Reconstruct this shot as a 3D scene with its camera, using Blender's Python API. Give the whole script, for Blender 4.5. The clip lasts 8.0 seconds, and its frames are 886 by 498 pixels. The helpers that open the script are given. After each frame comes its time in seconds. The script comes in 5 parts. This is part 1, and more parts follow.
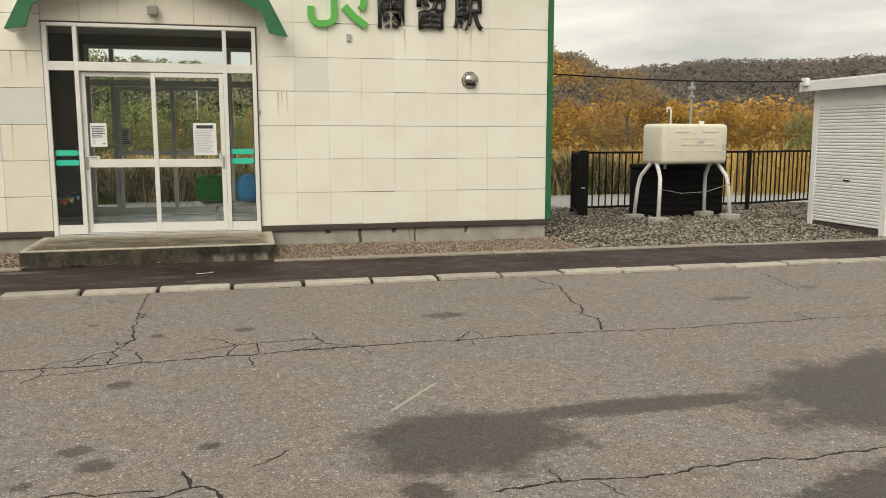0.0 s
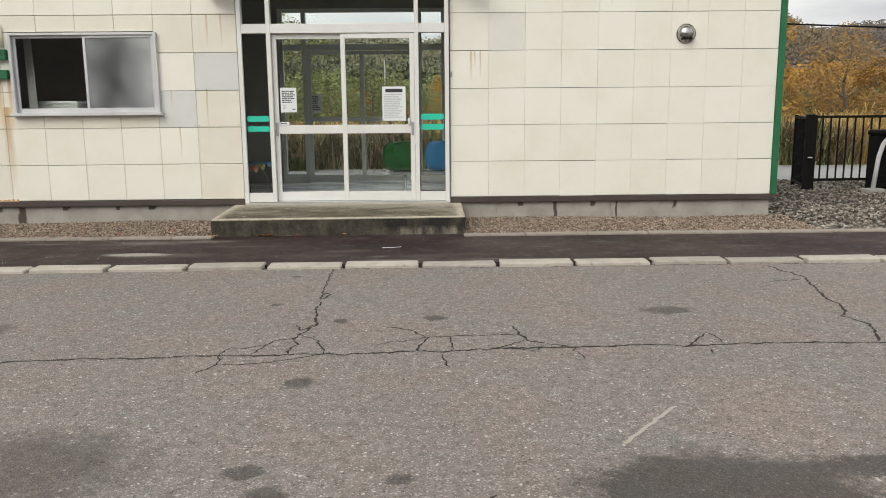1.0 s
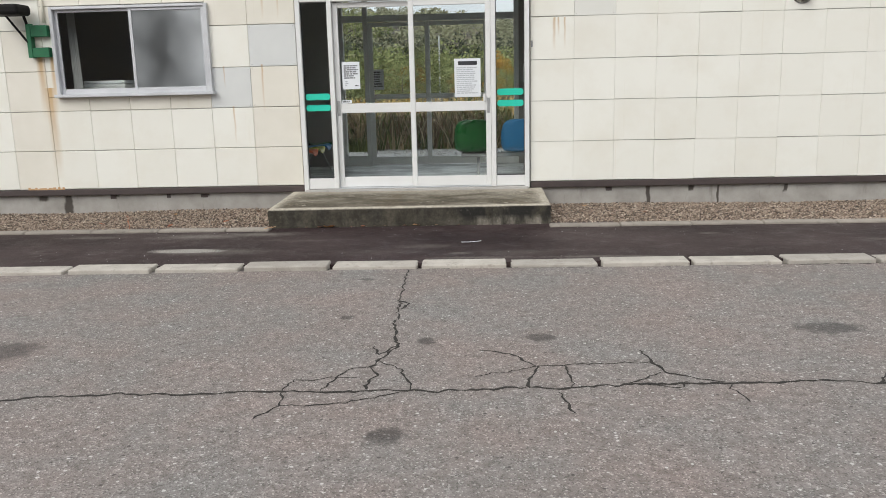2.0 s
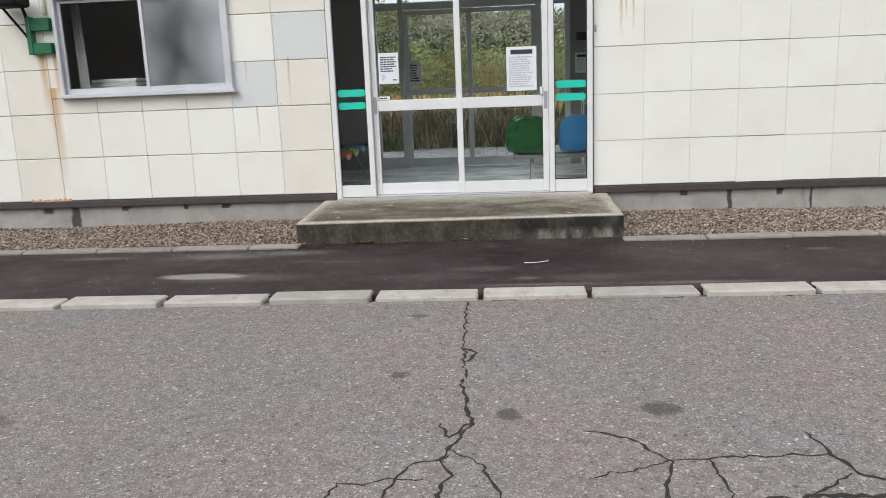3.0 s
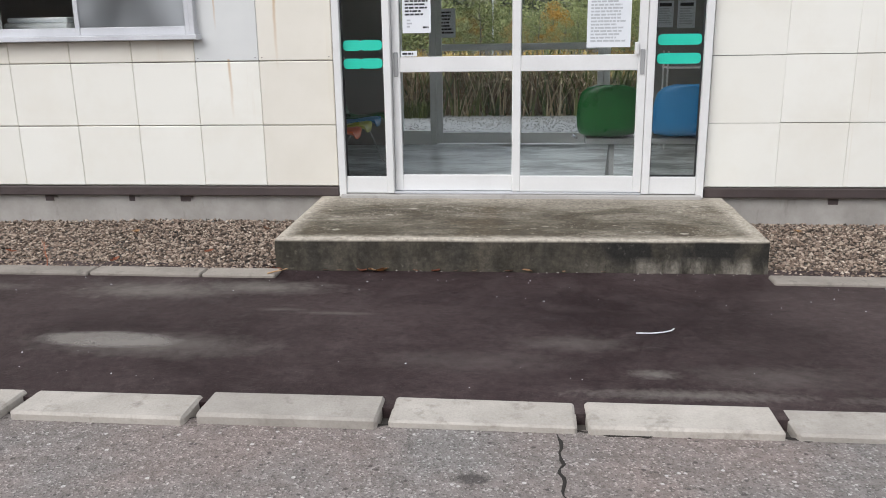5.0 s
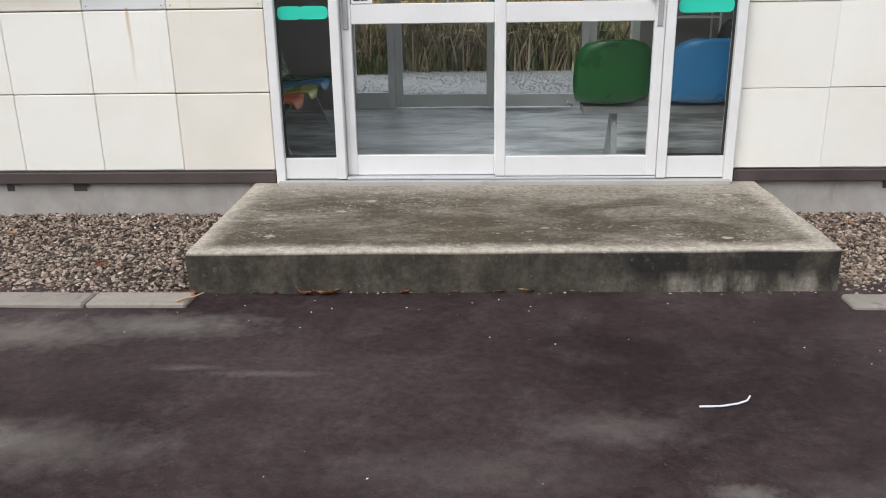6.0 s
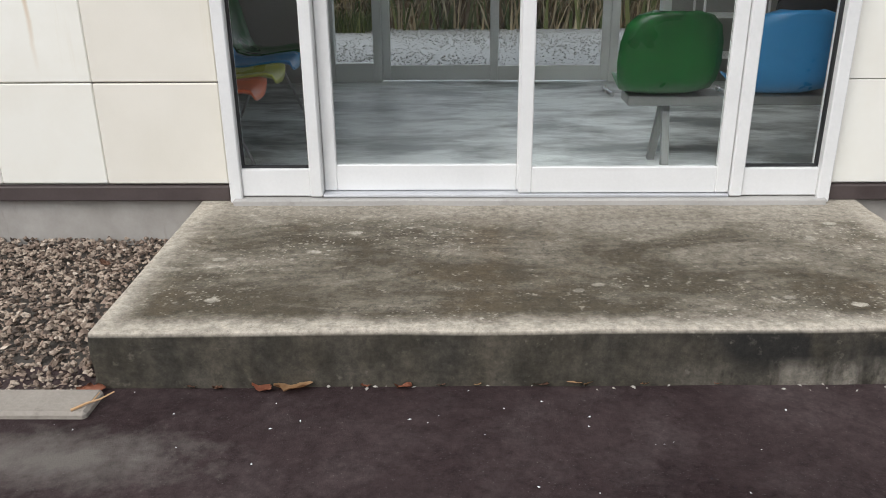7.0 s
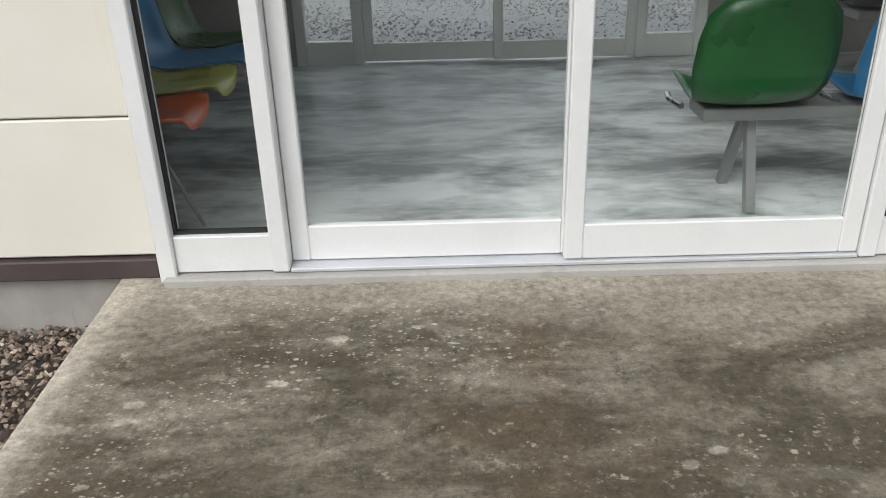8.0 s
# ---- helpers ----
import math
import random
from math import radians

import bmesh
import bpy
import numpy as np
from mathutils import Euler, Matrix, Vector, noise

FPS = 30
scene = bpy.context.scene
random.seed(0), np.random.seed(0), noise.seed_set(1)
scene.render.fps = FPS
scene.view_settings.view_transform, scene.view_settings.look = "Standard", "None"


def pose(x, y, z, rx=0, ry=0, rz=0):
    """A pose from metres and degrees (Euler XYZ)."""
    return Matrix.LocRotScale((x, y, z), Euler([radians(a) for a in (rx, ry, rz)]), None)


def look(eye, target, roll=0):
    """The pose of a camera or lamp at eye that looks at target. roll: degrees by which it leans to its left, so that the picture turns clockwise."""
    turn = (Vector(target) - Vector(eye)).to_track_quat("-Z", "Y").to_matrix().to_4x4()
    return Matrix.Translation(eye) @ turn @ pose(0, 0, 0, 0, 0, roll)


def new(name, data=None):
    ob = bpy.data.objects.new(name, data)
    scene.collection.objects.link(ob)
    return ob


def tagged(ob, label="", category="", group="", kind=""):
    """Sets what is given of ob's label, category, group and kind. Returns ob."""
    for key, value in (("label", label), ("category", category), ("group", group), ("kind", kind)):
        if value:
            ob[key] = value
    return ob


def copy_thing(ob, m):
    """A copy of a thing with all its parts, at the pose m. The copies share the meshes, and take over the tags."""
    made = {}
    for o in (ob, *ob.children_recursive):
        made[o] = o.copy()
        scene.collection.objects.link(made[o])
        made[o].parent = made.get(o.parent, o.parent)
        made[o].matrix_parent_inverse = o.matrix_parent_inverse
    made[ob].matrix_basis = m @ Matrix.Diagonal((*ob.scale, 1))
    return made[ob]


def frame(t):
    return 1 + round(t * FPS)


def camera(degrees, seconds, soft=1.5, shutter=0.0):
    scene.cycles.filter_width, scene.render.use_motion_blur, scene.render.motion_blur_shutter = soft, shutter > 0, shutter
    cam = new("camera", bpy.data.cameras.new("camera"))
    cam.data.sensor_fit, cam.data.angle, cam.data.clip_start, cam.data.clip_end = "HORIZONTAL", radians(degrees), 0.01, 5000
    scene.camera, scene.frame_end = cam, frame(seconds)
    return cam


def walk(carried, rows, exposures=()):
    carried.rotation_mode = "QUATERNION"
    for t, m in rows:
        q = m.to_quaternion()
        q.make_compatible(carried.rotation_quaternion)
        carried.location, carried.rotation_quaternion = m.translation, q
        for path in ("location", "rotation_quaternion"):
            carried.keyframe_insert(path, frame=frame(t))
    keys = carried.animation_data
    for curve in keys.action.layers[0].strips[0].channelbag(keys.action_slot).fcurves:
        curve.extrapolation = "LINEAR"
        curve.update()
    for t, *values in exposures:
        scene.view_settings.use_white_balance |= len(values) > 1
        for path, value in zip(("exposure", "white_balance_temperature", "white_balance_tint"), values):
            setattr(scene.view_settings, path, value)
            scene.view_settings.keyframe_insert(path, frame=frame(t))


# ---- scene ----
cam = camera(57.5, 8.0, soft=0.95)
PATH = [
    (0, (0.23, -1.705, 1.285), (0.697, 0.22, 1.009), 0.0),
    (0.5, (0.222, -1.319, 1.263), (0.414, 0.65, 0.971), -0.6),
    (1, (0.158, -0.867, 1.239), (0.189, 1.102, 0.887), -0.5),
    (1.5, (0.028, -0.433, 1.261), (-0.001, 1.53, 0.881), -1.2),
    (1.7, (-0.01, -0.263, 1.238), (-0.076, 1.697, 0.842), -1.4),
    (2.8, (-0.327, 0.779, 1.201), (-0.459, 2.732, 0.791), -1.5),
    (3, (-0.352, 0.968, 1.199), (-0.517, 2.918, 0.786), -2.3),
    (3.5, (-0.444, 1.492, 1.164), (-0.623, 3.435, 0.723), -2.1),
    (4, (-0.523, 2.006, 1.171), (-0.691, 3.946, 0.713), -1.5),
    (4.5, (-0.584, 2.497, 1.179), (-0.831, 4.425, 0.711), -1.3),
    (4.7, (-0.637, 2.715, 1.155), (-0.868, 4.641, 0.67), -1.1),
    (5.8, (-0.801, 3.883, 1.131), (-0.923, 5.792, 0.546), -0.9),
    (6, (-0.848, 4.09, 1.11), (-0.943, 5.989, 0.489), -0.9),
    (6.5, (-0.895, 4.588, 1.126), (-0.974, 6.471, 0.458), -1.5),
    (7, (-0.986, 5.099, 1.133), (-1.037, 6.958, 0.398), -0.6),
    (7.5, (-1.064, 5.568, 1.141), (-1.027, 7.397, 0.334), -1.3),
    (8, (-1.092, 6.065, 1.172), (-1.105, 7.872, 0.316), -1.7),
]
EXPOSURES = [(0.0, -0.03, 7750, 4.5), (0.6, -0.01, 7400, 5), (1.0, 0.04, 6950, 7), (1.5, 0.08, 6700, 8), (3.0, 0.15, 6280, 10), (6.0, 0.2, 6300, 12), (8.0, 0.19, 6400, 9)]
walk(cam, [(t, look(eye, target, roll)) for t, eye, target, roll in PATH], EXPOSURES)

# ---- world and light ----
world = bpy.data.worlds.new("sky")
scene.world = world
world.use_nodes = True
wn, wl = world.node_tree.nodes, world.node_tree.links
bg = wn["Background"]
sky = wn.new("ShaderNodeTexSky")
sky.sky_type, sky.sun_disc = "NISHITA", False
sky.sun_elevation, sky.sun_rotation = radians(38), radians(200)
sky.dust_density, sky.ozone_density, sky.air_density = 4.0, 1.0, 1.0
grey = wn.new("ShaderNodeHueSaturation")
grey.inputs["Saturation"].default_value = 0.16
wl.new(sky.outputs["Color"], grey.inputs["Color"])
wc = wn.new("ShaderNodeTexCoord")
wm = wn.new("ShaderNodeMapping")
wm.inputs["Scale"].default_value = (1.0, 1.0, 4.5)
wl.new(wc.outputs["Generated"], wm.inputs["Vector"])
cloud = wn.new("ShaderNodeTexNoise")
cloud.inputs["Scale"].default_value, cloud.inputs["Detail"].default_value = 2.6, 6
wl.new(wm.outputs["Vector"], cloud.inputs["Vector"])
ramp = wn.new("ShaderNodeValToRGB")
ramp.color_ramp.elements[0].position, ramp.color_ramp.elements[0].color = 0.34, (3.95, 4.15, 4.65, 1)
ramp.color_ramp.elements[1].position, ramp.color_ramp.elements[1].color = 0.66, (8.4, 8.55, 8.9, 1)
wl.new(cloud.outputs["Fac"], ramp.inputs["Fac"])
wmix = wn.new("ShaderNodeMix")
wmix.data_type = "RGBA"
wmix.inputs[0].default_value = 0.8
wl.new(grey.outputs["Color"], wmix.inputs[6])
wl.new(ramp.outputs["Color"], wmix.inputs[7])
wl.new(wmix.outputs[2], bg.inputs["Color"])
bg.inputs["Strength"].default_value = 0.155
sun = new("sun", bpy.data.lights.new("sun", "SUN"))
sun.data.energy, sun.data.angle, sun.data.color = 1.5, radians(40), (1.0, 0.97, 0.93)
sun.matrix_world = look((-17, -16, 24), (0, 6, 0))


# ---- materials ----
class Nodes:
    """Small builder round one node tree."""

    def __init__(self, name):
        self.m = bpy.data.materials.new(name)
        self.m.use_nodes = True
        self.t = self.m.node_tree
        self.b = self.t.nodes["Principled BSDF"]

    def put(self, kind, **values):
        n = self.t.nodes.new(kind)
        for k, v in values.items():
            n.inputs[k.replace("_", " ")].default_value = v
        return n

    def link(self, a, b):
        self.t.links.new(a, b)

    def place(self):
        return self.put("ShaderNodeNewGeometry").outputs["Position"]

    def noise(self, vec, scale, detail=5, rough=0.55, distort=0.0):
        n = self.put("ShaderNodeTexNoise", Scale=scale, Detail=detail, Roughness=rough, Distortion=distort)
        self.link(vec, n.inputs["Vector"])
        return n.outputs["Fac"]

    def range(self, v, a, b, c=0.0, d=1.0):
        n = self.put("ShaderNodeMapRange", From_Min=a, From_Max=b, To_Min=c, To_Max=d)
        self.link(v, n.inputs["Value"])
        return n.outputs["Result"]

    def math(self, op, a, b=0.0):
        n = self.put("ShaderNodeMath")
        n.operation = op
        for i, v in enumerate((a, b)):
            if isinstance(v, (int, float)):
                n.inputs[i].default_value = v
            else:
                self.link(v, n.inputs[i])
        return n.outputs[0]

    def mix(self, f, a, b, how="MIX"):
        n = self.put("ShaderNodeMix")
        n.data_type, n.blend_type = "RGBA", how
        for i, v in ((0, f), (6, a), (7, b)):
            if isinstance(v, (int, float)):
                n.inputs[i].default_value = v
            elif isinstance(v, tuple):
                n.inputs[i].default_value = (*v, 1)
            else:
                self.link(v, n.inputs[i])
        return n.outputs[2]

    def scaled(self, vec, s, off=(0, 0, 0), rot=0.0):
        n = self.put("ShaderNodeMapping", Scale=s, Location=off, Rotation=(0, 0, rot))
        self.link(vec, n.inputs["Vector"])
        return n.outputs["Vector"]

    def blob(self, vec, cx, cy, rx, ry, ragged=0.5, rot=0.0, soft=0.35):
        """Mask of one ragged flat patch round (cx, cy)."""
        c, s = math.cos(rot), math.sin(rot)
        sep = self.put("ShaderNodeSeparateXYZ")
        self.link(vec, sep.inputs[0])
        dx, dy = self.math("SUBTRACT", sep.outputs[0], cx), self.math("SUBTRACT", sep.outputs[1], cy)
        u = self.math("ADD", self.math("MULTIPLY", dx, c / rx), self.math("MULTIPLY", dy, s / rx))
        v = self.math("ADD", self.math("MULTIPLY", dx, -s / ry), self.math("MULTIPLY", dy, c / ry))
        r = self.math("SQRT", self.math("ADD", self.math("MULTIPLY", u, u), self.math("MULTIPLY", v, v)))
        n = self.math("ADD", self.math("MULTIPLY", self.noise(vec, 2.2 / max(min(rx, ry), 0.05), 6, 0.6), 0.6), self.math("MULTIPLY", self.noise(vec, 24, 5, 0.75), 0.4))
        r = self.math("ADD", r, self.math("MULTIPLY", self.math("SUBTRACT", n, 0.5), ragged * 2))
        return self.range(r, 1.0, 1.0 - soft, 0, 1)

    def bump(self, h, strength=0.3, dist=0.01):
        n = self.put("ShaderNodeBump", Strength=strength, Distance=dist)
        self.link(h, n.inputs["Height"])
        self.link(n.outputs["Normal"], self.b.inputs["Normal"])

    def done(self, colour=None, rough=None, metal=0.0):
        for key, v in (("Base Color", colour), ("Roughness", rough)):
            if v is None:
                continue
            if isinstance(v, tuple):
                self.b.inputs[key].default_value = (*v, 1)
            elif isinstance(v, (int, float)):
                self.b.inputs[key].default_value = v
            else:
                self.link(v, self.b.inputs[key])
        self.b.inputs["Metallic"].default_value = metal
        return self.m


def worn(name, a, b, scale=6.0, rough=0.6, metal=0.0, bump=0.15, grain=90.0, per_piece=0.0, dirt=None):
    """A surface between colours a and b at two scales, with fine relief and a little dirt."""
    k = Nodes(name)
    p = k.place()
    big, fine = k.noise(p, scale, 4), k.noise(p, grain, 3)
    f = k.range(k.math("ADD", k.math("MULTIPLY", big, 0.7), k.math("MULTIPLY", fine, 0.3)), 0.32, 0.68)
    c = k.mix(f, a, b)
    if per_piece:
        r = k.put("ShaderNodeObjectInfo").outputs["Random"]
        h = k.put("ShaderNodeHueSaturation")
        k.link(k.range(r, 0, 1, 1 - per_piece, 1 + per_piece), h.inputs["Value"])
        k.link(c, h.inputs["Color"])
        c = h.outputs["Color"]
    if dirt:
        c = k.mix(k.range(k.noise(p, scale * 2.3, 7, 0.65), 0.56, 0.75, 0, 0.75), c, dirt)
    k.bump(fine, bump, 0.004)
    return k.done(c, k.range(big, 0.3, 0.7, max(rough - 0.1, 0.02), min(rough + 0.12, 1.0)), metal)


def asphalt_old():
    k = Nodes("old_asphalt")
    p = k.place()
    grit, mid, big = k.noise(p, 170, 2, 0.75), k.noise(p, 11, 7, 0.7), k.noise(p, 0.7, 4)
    vor = k.put("ShaderNodeTexVoronoi", Scale=165.0)
    k.link(p, vor.inputs["Vector"])
    sep = k.put("ShaderNodeSeparateColor")
    k.link(vor.outputs["Color"], sep.inputs[0])
    c = k.mix(k.range(mid, 0.3, 0.7), (0.185, 0.165, 0.152), (0.272, 0.246, 0.230))
    c = k.mix(k.range(big, 0.3, 0.7, 0, 0.5), c, (0.185, 0.168, 0.152))
    c = k.mix(k.range(sep.outputs[0], 0.80, 0.95, 0, 0.62), c, (0.50, 0.47, 0.44))
    c = k.mix(k.range(sep.outputs[1], 0.72, 0.92, 0, 0.58), c, (0.075, 0.066, 0.06))
    c = k.mix(k.range(grit, 0.42, 0.26, 0, 0.5), c, (0.08, 0.07, 0.064))
    c = k.mix(1.0, c, k.mix(k.range(k.noise(p, 1.6, 5, 0.6), 0.36, 0.64), (1.06, 0.975, 0.95), (0.95, 0.98, 0.985)), "MULTIPLY")
    c = k.mix(1.0, c, k.mix(k.range(k.noise(p, 22, 8, 0.8), 0.34, 0.66), (0.80, 0.79, 0.78), (1.2, 1.2, 1.2)), "MULTIPLY")
    chips = k.put("ShaderNodeTexVoronoi", Scale=58.0)
    k.link(p, chips.inputs["Vector"])
    chip = k.put("ShaderNodeSeparateColor")
    k.link(chips.outputs["Color"], chip.inputs[0])
    c = k.mix(k.math("MULTIPLY", k.range(chip.outputs[0], 0.96, 0.97), k.range(chips.outputs["Distance"], 0.42, 0.3, 0, 0.75)), c, (0.62, 0.59, 0.56))
    c = k.mix(k.math("MULTIPLY", k.range(chip.outputs[1], 0.975, 0.98), k.range(chips.outputs["Distance"], 0.5, 0.3, 0, 0.8)), c, (0.06, 0.05, 0.045))
    wet = None
    for x, y, rx, ry, rot in ((1.12, 1.50, 0.56, 0.42, 0.1), (2.05, 1.72, 0.85, 0.12, 0.0), (3.55, 1.75, 1.2, 0.52, 0.33), (2.6, 0.68, 0.75, 0.2, 0.25), (0.83, 1.02, 0.10, 0.12, 0.5)):
        m = k.blob(p, x, y, rx, ry, 0.95, rot, 0.3)
        wet = m if wet is None else k.math("MAXIMUM", wet, m)
    m = k.blob(p, -1.3, 1.8, 0.5, 0.4, 0.6, 0, 0.5)
    wet = k.math("MAXIMUM", wet, k.math("MULTIPLY", m, 0.7))
    for x, y, rx, ry in ((-0.496, 1.74, 0.085, 0.07), (-0.385, 1.564, 0.09, 0.085), (0.178, 3.755, 0.09, 0.075), (1.587, 3.87, 0.19, 0.10), (-0.446, 2.65, 0.09, 0.08), (4.9, 4.2, 0.10, 0.08),
                         (-0.375, 3.714, 0.05, 0.06), (3.96, 3.93, 0.22, 0.09), (-0.615, 1.42, 0.05, 0.045), (0.05, 1.67, 0.06, 0.05), (-2.4, 3.6, 0.2, 0.16), (-0.826, 4.97, 0.05, 0.03), (-0.82, 4.12, 0.045, 0.045)):
        wet = k.math("MAXIMUM", wet, k.math("MULTIPLY", k.blob(p, x, y, rx, ry, 0.9, 0, 0.35), 0.85))
    c = k.mix(k.math("MULTIPLY", wet, 0.92), c, k.mix(1.0, c, (0.25, 0.235, 0.23), "MULTIPLY"))
    k.bump(k.math("ADD", k.math("MULTIPLY", grit, 0.6), k.math("MULTIPLY", vor.outputs["Distance"], 0.7)), 0.6, 0.006)
    return k.done(c, k.range(wet, 0, 1, 0.92, 0.55))


def asphalt_path():
    k = Nodes("dark_damp_asphalt")
    p = k.place()
    grit, mid, big = k.noise(p, 150, 3, 0.7), k.noise(p, 4.5, 9, 0.7, 0.0), k.noise(p, 0.9, 4)
    c = k.mix(k.range(big, 0.38, 0.62), (0.029, 0.0192, 0.0198), (0.061, 0.0445, 0.0440))
    c = k.mix(k.range(mid, 0.48, 0.70, 0, 0.36), c, (0.108, 0.088, 0.085))
    c = k.mix(1.0, c, k.mix(k.range(k.noise(p, 34, 7, 0.8), 0.34, 0.66), (0.68, 0.68, 0.68), (1.38, 1.37, 1.36)), "MULTIPLY")
    c = k.mix(k.range(grit, 0.64, 0.74, 0, 0.5), c, (0.22, 0.2, 0.19))
    # dust patches; two by the step's left corner paint a grey gloss
    dust_sheen = k.math("MULTIPLY", k.blob(p, -2.15, 5.84, 0.60, 0.16, 0.8, -0.05, 0.8), 0.7)
    for x, y, rx, ry, f in ((-0.25, 5.665, 0.11, 0.05, 1.0), (0.75, 5.49, 0.5, 0.05, 0.9), (-0.15, 5.50, 0.45, 0.05, 0.9), (-0.51, 5.95, 0.30, 0.11, 0.45), (-1.5, 6.26, 0.22, 0.03, 0.55), (-0.9, 5.75, 0.5, 0.12, 0.25), (1.7, 6.4, 0.12, 0.06, 0.8),
                            (-2.45, 6.58, 0.50, 0.17, 1.0), (-1.95, 6.66, 0.42, 0.15, 1.0), (-1.75, 6.3, 0.14, 0.03, 0.5), (0.15, 5.66, 0.42, 0.13, 0.35), (2.9, 6.0, 0.2, 0.06, 0.6), (4.6, 5.8, 0.3, 0.06, 0.6), (-3.4, 6.6, 0.4, 0.08, 0.7)):
        dust_sheen = k.math("MAXIMUM", dust_sheen, k.math("MULTIPLY", k.blob(p, x, y, rx, ry, 1.1, 0, 0.9), f))
    c = k.mix(k.math("MULTIPLY", dust_sheen, 0.55), c, (0.235, 0.215, 0.19))
    # a thin film of rain water lies in one hollow
    water = k.blob(p, -2.33, 5.88, 0.32, 0.10, 0.25, -0.04, 0.35)
    bump = k.put("ShaderNodeBump", Distance=0.005)
    k.link(k.range(water, 0, 1, 0.35, 0.0), bump.inputs["Strength"])
    k.link(k.math("ADD", grit, k.math("MULTIPLY", mid, 1.5)), bump.inputs["Height"])
    k.link(bump.outputs["Normal"], k.b.inputs["Normal"])
    k.link(k.range(water, 0, 1, 0.05, 0.5), k.b.inputs["Specular IOR Level"])
    dry = k.range(mid, 0.35, 0.65, 0.42, 0.7)
    return k.done(c, k.math("MULTIPLY", dry, k.range(water, 0, 1, 1.0, 0.12)))


STREAKS = ((-4.46, 1.55, 0.9, 0.05), (-4.40, 1.25, 0.3, 0.06), (-4.345, 1.55, 0.95, 0.028), (2.13, 2.56, 2.25, 0.018), (2.95, 2.57, 2.15, 0.012), (0.62, 1.80, 1.48, 0.018), (0.66, 1.80, 1.62, 0.012), (0.72, 1.80, 1.5, 0.012),
           (-2.24, 1.43, 0.95, 0.012), (-2.55, 1.03, 0.65, 0.012), (-2.2, 2.2, 1.85, 0.015), (-2.05, 2.2, 1.85, 0.012), (-2.62, 1.42, 1.2, 0.008))


def rust(k, p, c):
    """Brown runs of rust below fixings."""
    sep = k.put("ShaderNodeSeparateXYZ")
    k.link(p, sep.inputs[0])
    wob = k.math("MULTIPLY", k.math("SUBTRACT", k.noise(p, 6, 4), 0.5), 0.025)
    for x, z1, z0, w in STREAKS:
        d = k.math("ABSOLUTE", k.math("SUBTRACT", k.math("ADD", sep.outputs[0], wob), x))
        m = k.math("MULTIPLY", k.range(d, w, w * 0.2), k.math("MULTIPLY", k.range(sep.outputs[2], z0, z1 - 0.02), k.range(sep.outputs[2], z1 + 0.002, z1)))
        c = k.mix(k.math("MULTIPLY", m, 0.85 if x < -4 else 0.66), c, (0.50, 0.30, 0.10))
    return c


def cladding():
    """Cream cement boards, each a little different, with thin runs of rust."""
    k = Nodes("cream_board")
    p = k.place()
    info = k.put("ShaderNodeObjectInfo").outputs["Random"]
    c = k.mix(info, (0.815, 0.80, 0.725), (0.85, 0.84, 0.77))
    c = k.mix(k.range(k.noise(p, 2.2, 5, 0.6), 0.45, 0.75, 0, 0.5), c, (0.74, 0.70, 0.60))
    run = k.noise(k.scaled(p, (16, 1, 0.55)), 1.0, 4, 0.6)
    c = k.mix(k.range(run, 0.66, 0.82, 0, 0.35), c, (0.62, 0.52, 0.36))
    c = rust(k, p, c)
    fine = k.noise(p, 160, 2)
    k.bump(k.math("ADD", k.math("MULTIPLY", fine, 0.4), k.noise(p, 14, 3)), 0.12, 0.004)
    return k.done(c, 0.55)


def cladding_plain(name, a, b):
    k = Nodes(name)
    p = k.place()
    run = k.noise(k.scaled(p, (13, 1, 0.5)), 1.0, 4, 0.6)
    c = k.mix(k.range(k.noise(p, 3, 5), 0.3, 0.7), a, b)
    c = k.mix(k.range(run, 0.62, 0.8, 0, 0.4), c, (0.6, 0.5, 0.36))
    c = rust(k, p, c)
    k.bump(k.noise(p, 120, 2), 0.1, 0.003)
    return k.done(c, 0.6)


